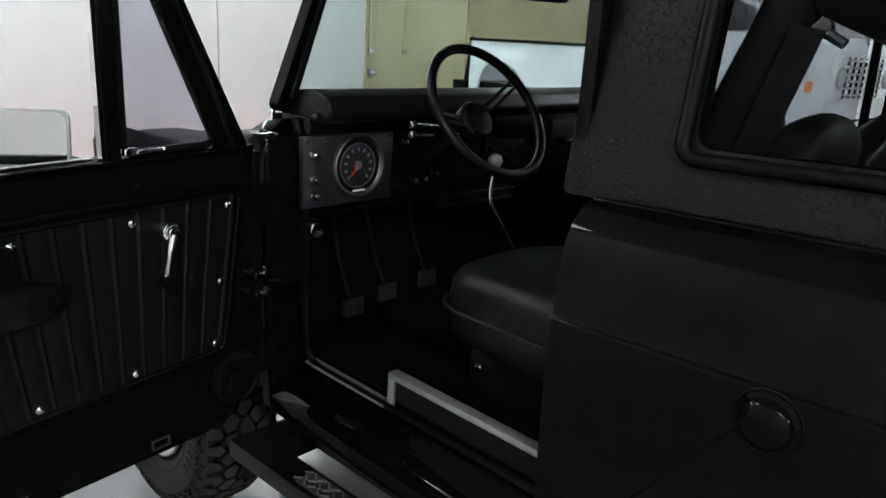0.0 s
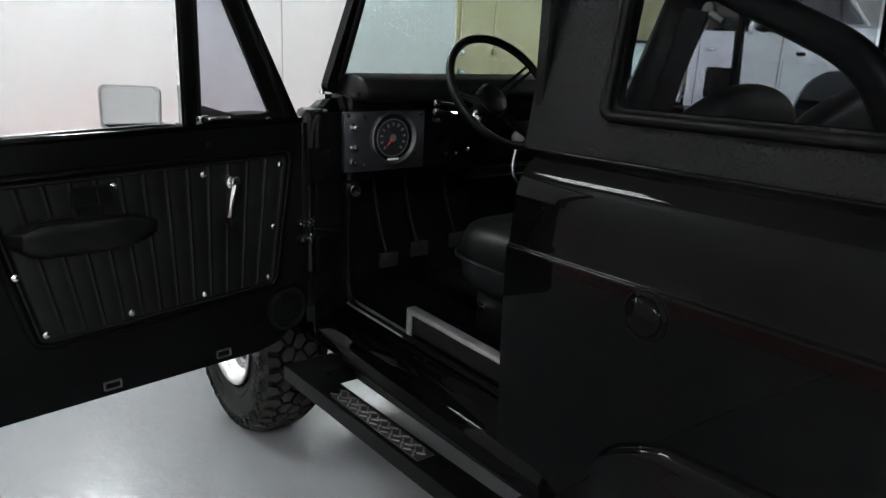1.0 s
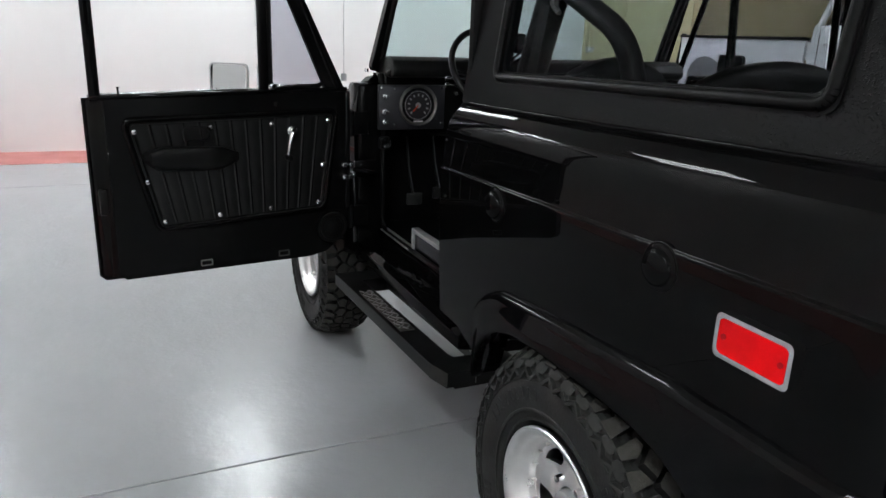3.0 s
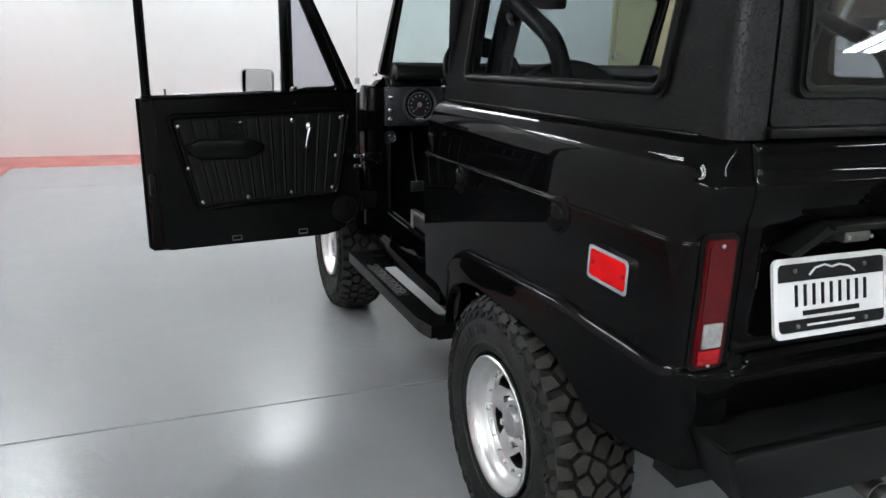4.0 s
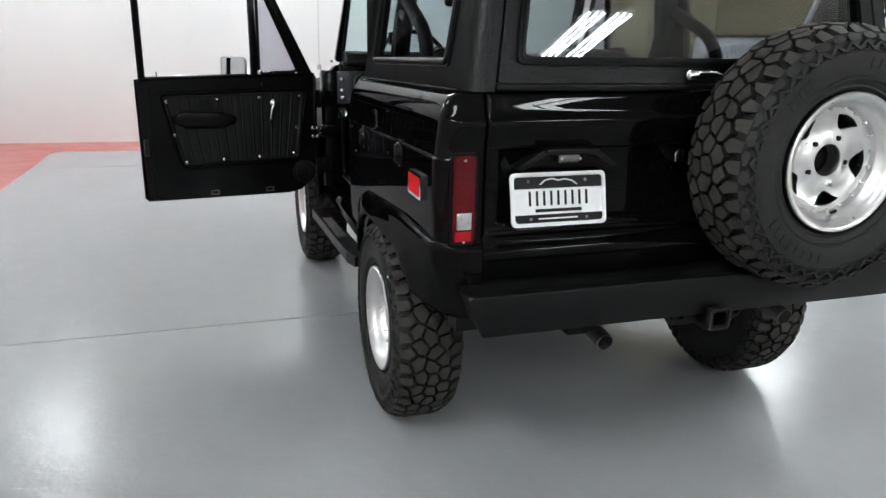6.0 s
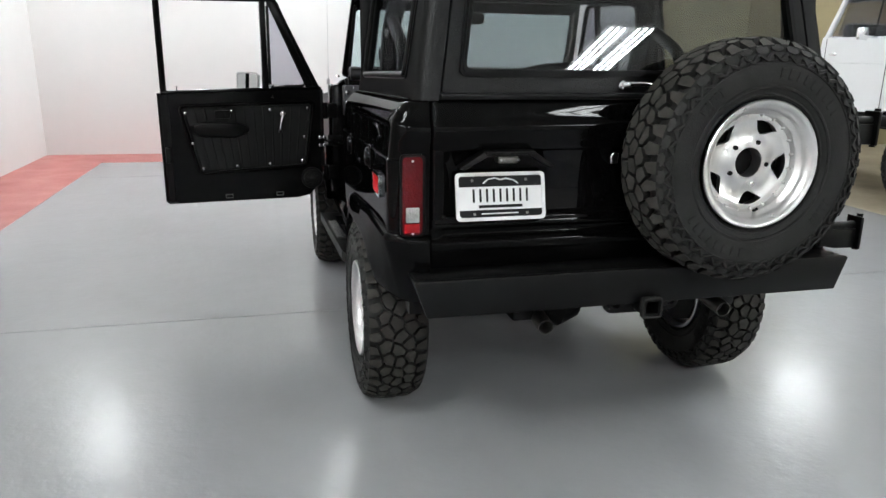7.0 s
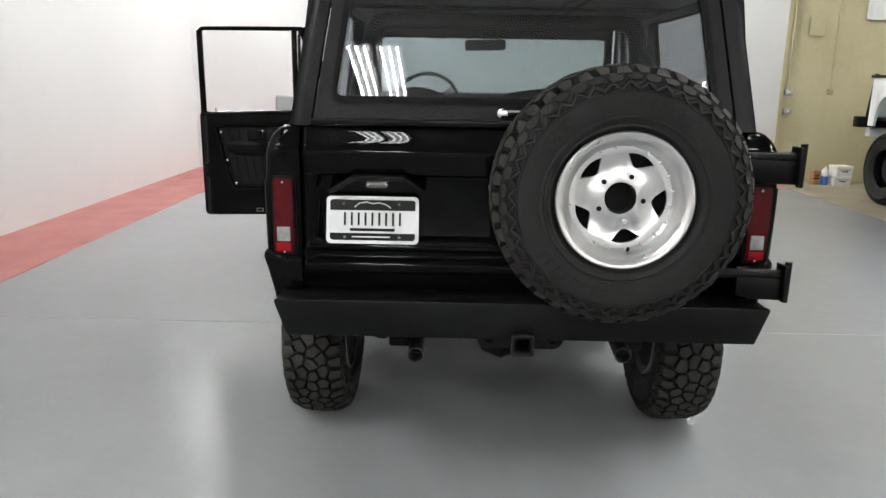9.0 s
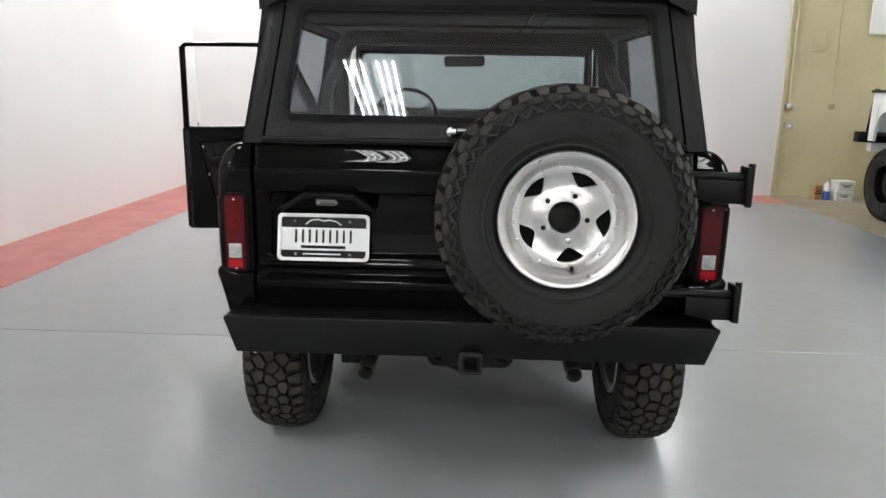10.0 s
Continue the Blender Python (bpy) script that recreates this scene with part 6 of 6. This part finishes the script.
def tpart(name, bm, mat, parent=None, label="", angle=38):
    for v in bm.verts:
        v.co.y = along(v.co.y)
    bm.transform(TW)
    return part(name, bm, mat, parent or truck, label, angle=angle)


def t_arch(y, c, r, low):
    d = abs(y - c)
    return low if d >= r else max(low, 0.95 + math.sqrt(r * r - d * d))


for s in (1, -1):
    # bed side with a bulged, open wheel arch
    ys = [0.0, 0.04, 0.12, 0.16, 0.17, 0.22, 0.3, 0.42, 0.55, 0.68, 0.8, 0.88, 0.93, 0.94, 1.0, 1.2, 1.46]
    rows = []
    for y in ys:
        low = t_arch(y, 0.55, 0.385, 0.95)
        bulge = 0.07 * math.exp(-((y - 0.55) / 0.34) ** 4)
        col = []
        for z in (0.95, 1.02, 1.10, 1.18, 1.26, 1.34, 1.40, 1.45, 1.49, 1.53, 1.55):
            zz = max(z, low)
            col.append(Vector((s * (0.84 + bulge * max(0.0, min(1.0, (1.46 - zz) / 0.08))), y, zz)))
        rows.append(col)
    bm = B()
    slab(bm, rows, (-s * 0.03, 0, 0))
    tpart("bed_side", bm, M["whitecar"], label="white bed side with a bulged arch", angle=50)
    tpart("bed_rail", box(B(), s * 0.78, s * 0.875, -0.01, 1.46, 1.552, 1.585, 0.008), M["satin"], label="black bed rail cap")
    # cab side below the glass, then front fender
    rows = []
    for y in (1.50, 1.505, 1.8, 2.2, 2.6, 2.70):
        rows.append([Vector((s * (0.87 - 0.03 * max(0, (z - 1.45) / 0.25)), y, z)) for z in (0.92, 1.1, 1.3, 1.45, 1.62, 1.70)])
    bm = B()
    slab(bm, rows, (-s * 0.03, 0, 0))
    cabside = tpart("cab_side", bm, M["whitecar"])
    tpart("door_gap", box(B(), s * 0.870, s * 0.8735, 1.62, 1.628, 0.95, 1.68), M["seal"], cabside)
    tpart("door_gap", box(B(), s * 0.870, s * 0.8735, 2.66, 2.668, 0.95, 1.68), M["seal"], cabside)
    tpart("door_handle", box(B(), s * 0.872, s * 0.895, 1.72, 1.84, 1.50, 1.53, 0.006), M["chrome"], cabside, "chrome door handle")
    tpart("body_crease", box(B(), s * 0.868, s * 0.876, 1.50, 4.0, 1.42, 1.432, 0.003), M["whitecar"], cabside)
    rows = []
    for y in (2.71, 2.8, 2.88, 2.93, 3.0, 3.1, 3.2, 3.32, 3.44, 3.54, 3.64, 3.70, 3.75, 3.82, 3.95, 4.06):
        low = t_arch(y, 3.32, 0.43, 0.95)
        rows.append([Vector((s * (0.87 - (0.04 if z > 1.6 else 0)), y, max(z, low) - (0.03 if y > 4 and z > 1.5 else 0))) for z in (0.95, 1.05, 1.15, 1.25, 1.35, 1.42, 1.43, 1.55, 1.66, 1.69)])
    bm = B()
    slab(bm, rows, (-s * 0.04, 0, 0))
    fend = tpart("front_fender", bm, M["whitecar"], label="white front fender", angle=50)
    tpart("marker_lamp", box(B(), s * 0.868, s * 0.885, 3.86, 3.93, 1.27, 1.36, 0.006), M["amber"], fend, "amber marker lamp")
    tpart("fender_badge", box(B(), s * 0.868, s * 0.876, 2.84, 2.94, 1.49, 1.525, 0.002), M["satin"], fend)
    # glass house
    bm = B()
    tube(bm, arc([(s * 0.83, 1.56, 1.68), (s * 0.70, 1.66, 2.16), (s * 0.70, 2.35, 2.17), (s * 0.82, 2.72, 1.70)], 4, 0.06), 0.035, 8)
    tpart("cab_pillar", bm, M["whitecar"])
    bm = B()
    sheet(bm, [(1.64, 1.70), (2.62, 1.70), (2.30, 2.13), (1.70, 2.13)], lambda u, v, h: Vector((s * (0.825 - (v - 1.70) * 0.26 - h), u, v)), 0.005)
    tpart("side_pane", bm, M["glass_dark"])
    bm = B()
    tube(bm, [(s * 0.80, 2.33, 1.70), (s * 0.715, 2.28, 2.13)], 0.012, 6)
    tpart("vent_divider", bm, M["seal"])
    bm = B()
    box(bm, s * 0.93, s * 1.06, 2.36, 2.41, 1.66, 1.79, 0.02)
    tube(bm, [(s * 0.84, 2.42, 1.69), (s * 0.98, 2.40, 1.70)], 0.012, 8)
    tpart("door_mirror", bm, M["chrome"], label="chrome door mirror")
    # wheels
    for yy in (0.55, 3.32):
        at = TW @ Matrix.Translation((s * 0.74, along(yy), 0.45)) @ Matrix.Rotation(radians(90 * s), 4, "Y") @ Matrix.Diagonal((1.14, 1.14, 1.14, 1))
        hub = part("wheel", disc(B(), (0, 0, -0.10), (0, 0, 1), 0.165, 0.13, 32, 0.02), M["dark"], truck, "big black tyre on a dark rim", at=at)
        again(TY, hub, at)
        again(TR, hub, at)
    # grille end
    tpart("headlight", disc(B(), (s * 0.63, 4.065, 1.40), (0, 1, 0), 0.095, 0.04, 24, 0.012), M["clearlens"], label="round headlight")
    tpart("grille_surround", box(B(), s * 0.50, s * 0.86, 4.05, 4.075, 1.20, 1.60, 0.02), M["whitecar"])
bm = B()
box(bm, -0.86, 0.86, 4.04, 4.06, 1.02, 1.62, 0.01)
tpart("front_panel", bm, M["whitecar"])
for k in range(6):
    tpart("grille_bar", box(B(), -0.5, 0.5, 4.062, 4.085, 1.24 + 0.06 * k, 1.265 + 0.06 * k, 0.004), M["chrome"], label="chrome grille bar")
for k in range(7):
    tpart("grille_post", box(B(), -0.48 + 0.155 * k, -0.465 + 0.155 * k, 4.06, 4.078, 1.22, 1.58), M["satin"])
tpart("front_bumper", box(B(), -0.88, 0.88, 4.14, 4.24, 0.85, 1.02, 0.02), M["chrome"], label="chrome front bumper")
bm = B()
rows = []
for y, z in ((2.72, 1.79), (3.0, 1.80), (3.5, 1.79), (3.9, 1.77), (4.03, 1.74), (4.07, 1.66)):
    rows.append([Vector((0.82 * u, y, z - 0.05 * abs(u) ** 4 - (0.06 if abs(u) > 0.98 else 0))) for u in (-1, -0.97, -0.8, -0.4, 0, 0.4, 0.8, 0.97, 1)])
slab(bm, rows, (0, 0, -0.04))
bonnet = tpart("bonnet", bm, M["whitecar"], label="white bonnet")
tpart("bonnet_badge", disc(B(), (0, 4.03, 1.735), (0, 0.8, 0.5), 0.05, 0.01, 20), M["chrome"], bonnet)
bm = B()
sheet(bm, [(-0.76, 1.74), (0.76, 1.74), (0.66, 2.12), (-0.66, 2.12)], lambda u, v, h: Vector((u, 2.74 - (v - 1.74) * 0.95 + h, v)), 0.005)
tpart("windshield_pane", bm, M["glass_side"])
tpart("windshield_card", box(B(), 0.42, 0.60, 2.60, 2.605, 1.78, 1.92, m=Matrix.Rotation(radians(8), 4, "Y")), M["cartonwhite"])
bm = B()
rows = []
for y, z in ((1.60, 2.15), (1.66, 2.20), (2.0, 2.225), (2.32, 2.21), (2.40, 2.16)):
    rows.append([Vector((0.70 * u, y, z - 0.05 * abs(u) ** 4)) for u in (-1, -0.9, -0.5, 0, 0.5, 0.9, 1)])
slab(bm, rows, (0, 0, -0.04))
tpart("cab_roof", bm, M["whitecar"])
tpart("cab_back", box(B(), -0.83, 0.83, 1.49, 1.54, 0.95, 1.72, 0.02), M["whitecar"])
bm = B()
sheet(bm, [(-0.70, 1.73), (0.70, 1.73), (0.64, 2.12), (-0.64, 2.12)], lambda u, v, h: Vector((u, 1.56 + (v - 1.73) * 0.2 + h, v)), 0.005)
tpart("back_pane", bm, M["glass_dark"])
tpart("bed_floor", box(B(), -0.80, 0.80, 0.0, 1.48, 1.02, 1.06), M["satin"])
tpart("bed_tailgate", box(B(), -0.78, 0.78, -0.02, 0.02, 1.06, 1.53, 0.01), M["whitecar"])
tpart("rear_bumper", box(B(), -0.92, 0.92, -0.22, -0.06, 0.92, 1.06, 0.015), M["satin"], label="black rear bumper")
tpart("bumper_tray", box(B(), -0.75, 0.75, -0.20, -0.08, 0.80, 0.915, 0.01), M["whitecar"])
for s in (1, -1):
    bm = B()
    tube(bm, [(s * 0.80, -0.10, 1.05), (s * 0.80, -0.01, 1.60)], 0.028, 8)
    tpart("bed_post", bm, M["satin"], label="black corner post")
    tpart("frame_rail", box(B(), s * 0.38, s * 0.48, -0.05, 4.1, 0.72, 0.90, 0.01), M["satin"])
    tpart("rock_slider", box(B(), s * 0.72, s * 0.86, 1.10, 2.80, 0.78, 0.90, 0.02), M["satin"])
for yy in (0.55, 3.32):
    bm = B()
    tube(bm, [(-0.7, yy, 0.45), (0.7, yy, 0.45)], 0.05, 12)
    tpart("axle", bm, M["satin"])
tpart("cab_floor", box(B(), -0.82, 0.82, 1.55, 4.0, 0.93, 1.0), M["dark"])
tpart("cab_seat", box(B(), -0.7, 0.7, 1.62, 1.80, 1.3, 1.86, 0.05), M["vinyl"])
bm = B()
tube(bm, [Vector((-0.38 + 0.19 * math.cos(2 * math.pi * k / 24), 2.25 + 0.06 * math.sin(2 * math.pi * k / 24), 1.78 + 0.17 * math.sin(2 * math.pi * k / 24))) for k in range(25)], 0.012, 8)
tpart("cab_steering_wheel", bm, M["seal"])

# ---- on and by the beige wall ----
WY = FAR_R + 0.02
conduit = tagged(part("wall_conduit", tube(B(), [(5.325, WY - 0.03, 1.38), (5.30, WY - 0.03, CEIL)], 0.009, 8), M["beige"]), "thin painted conduit running down the beige wall", "conduit")
part("conduit_box", box(B(), 5.285, 5.365, WY - 0.055, WY - 0.005, 1.31, 1.385, 0.006), M["tan"], conduit)
pipe = tagged(part("wall_conduit", tube(B(), [(4.695, WY - 0.035, 1.38), (4.665, WY - 0.035, CEIL)], 0.012, 8), M["beige"]), "painted conduit down to a switch box", "conduit")
for x, z in ((4.655, 1.30), (4.675, 1.02)):
    t = tagged(part("wall_switch", box(B(), x, x + 0.11, WY - 0.07, WY - 0.001, z, z + 0.08, 0.008), M["alu_dull"]), "small bare metal box on the beige wall", "switch", "wall boxes")
    part("switch_toggle", box(B(), x + 0.04, x + 0.065, WY - 0.095, WY - 0.07, z + 0.025, z + 0.055, 0.004), M["lampwhite"], t)
bm = B()
o = rounded(4.915, 5.15, 2.145, 2.42, 0.01)
ring(bm, o, inset(o, 0.014), lambda u, v, h: Vector((u, WY - 0.022 - h, v)), 0.008)
hatch = tagged(part("wall_hatch", bm, M["beige"]), "square painted-over access hatch in the wall", "hatch")
part("hatch_panel", box(B(), 4.93, 5.135, WY - 0.026, WY - 0.014, 2.16, 2.405, 0.003), M["beige"], hatch)
board = thing("wall_sign", 6.0, WY - 0.06, 2.62, "white board hung high on the beige wall", "sign")
part("board", box(B(), 5.72, 7.1, WY - 0.08, WY - 0.05, 2.40, 3.0, 0.004), M["lampwhite"], board)
bm = B()
o = rounded(5.70, 7.12, 2.38, 3.02, 0.01)
ring(bm, o, inset(o, 0.02), lambda u, v, h: Vector((u, WY - 0.05 - h, v)), 0.036)
part("board_frame", bm, M["lampwhite"], board)


def carton(x, y, z, w, d, h, mat, label, rz=0):
    t = thing("storage_box", x, y, z, label, "box", "boxes by the wall", rz=rz)
    at = world_of(t)
    part("carton", box(B(), -w / 2, w / 2, -d / 2, d / 2, 0, h * 0.72, 0.004), mat, t, at=at)
    part("lid", box(B(), -w / 2 - 0.006, w / 2 + 0.006, -d / 2 - 0.006, d / 2 + 0.006, h * 0.70, h, 0.005), mat, t, at=at)
    part("handle_slot", box(B(), -0.05, 0.05, -d / 2 - 0.004, -d / 2 + 0.003, h * 0.40, h * 0.50), M["dark"], t, at=at)
    part("label_bar", box(B(), -w * 0.35, w * 0.35, -d / 2 - 0.003, -d / 2 + 0.002, h * 0.60, h * 0.66), M["satin"], t, at=at)
    return t


BY = 8.32
carton(5.50, BY, -0.002, 0.245, 0.22, 0.145, M["cartonwhite"], "white lidded file box on the concrete floor")
carton(5.51, BY, 0.143, 0.235, 0.22, 0.145, M["cartonwhite"], "white lidded file box stacked on another", 3)
carton(5.15, BY + 0.02, -0.002, 0.10, 0.10, 0.21, M["card"], "small brown cardboard box by the wall", 8)
jug = thing("plastic_jug", 5.285, BY, -0.002, "white plastic jug with a blue base", "jug")
at = world_of(jug)
bm = B()
lathe(bm, [(0.0001, 0.0), (0.048, 0.0), (0.052, 0.015), (0.052, 0.13)], 20)
part("jug_base", bm, M["blue"], jug, at=at)
bm = B()
lathe(bm, [(0.052, 0.13), (0.052, 0.19), (0.036, 0.235), (0.018, 0.25), (0.018, 0.275), (0.0001, 0.275)], 20)
part("jug_top", bm, M["cartonwhite"], jug, at=at)
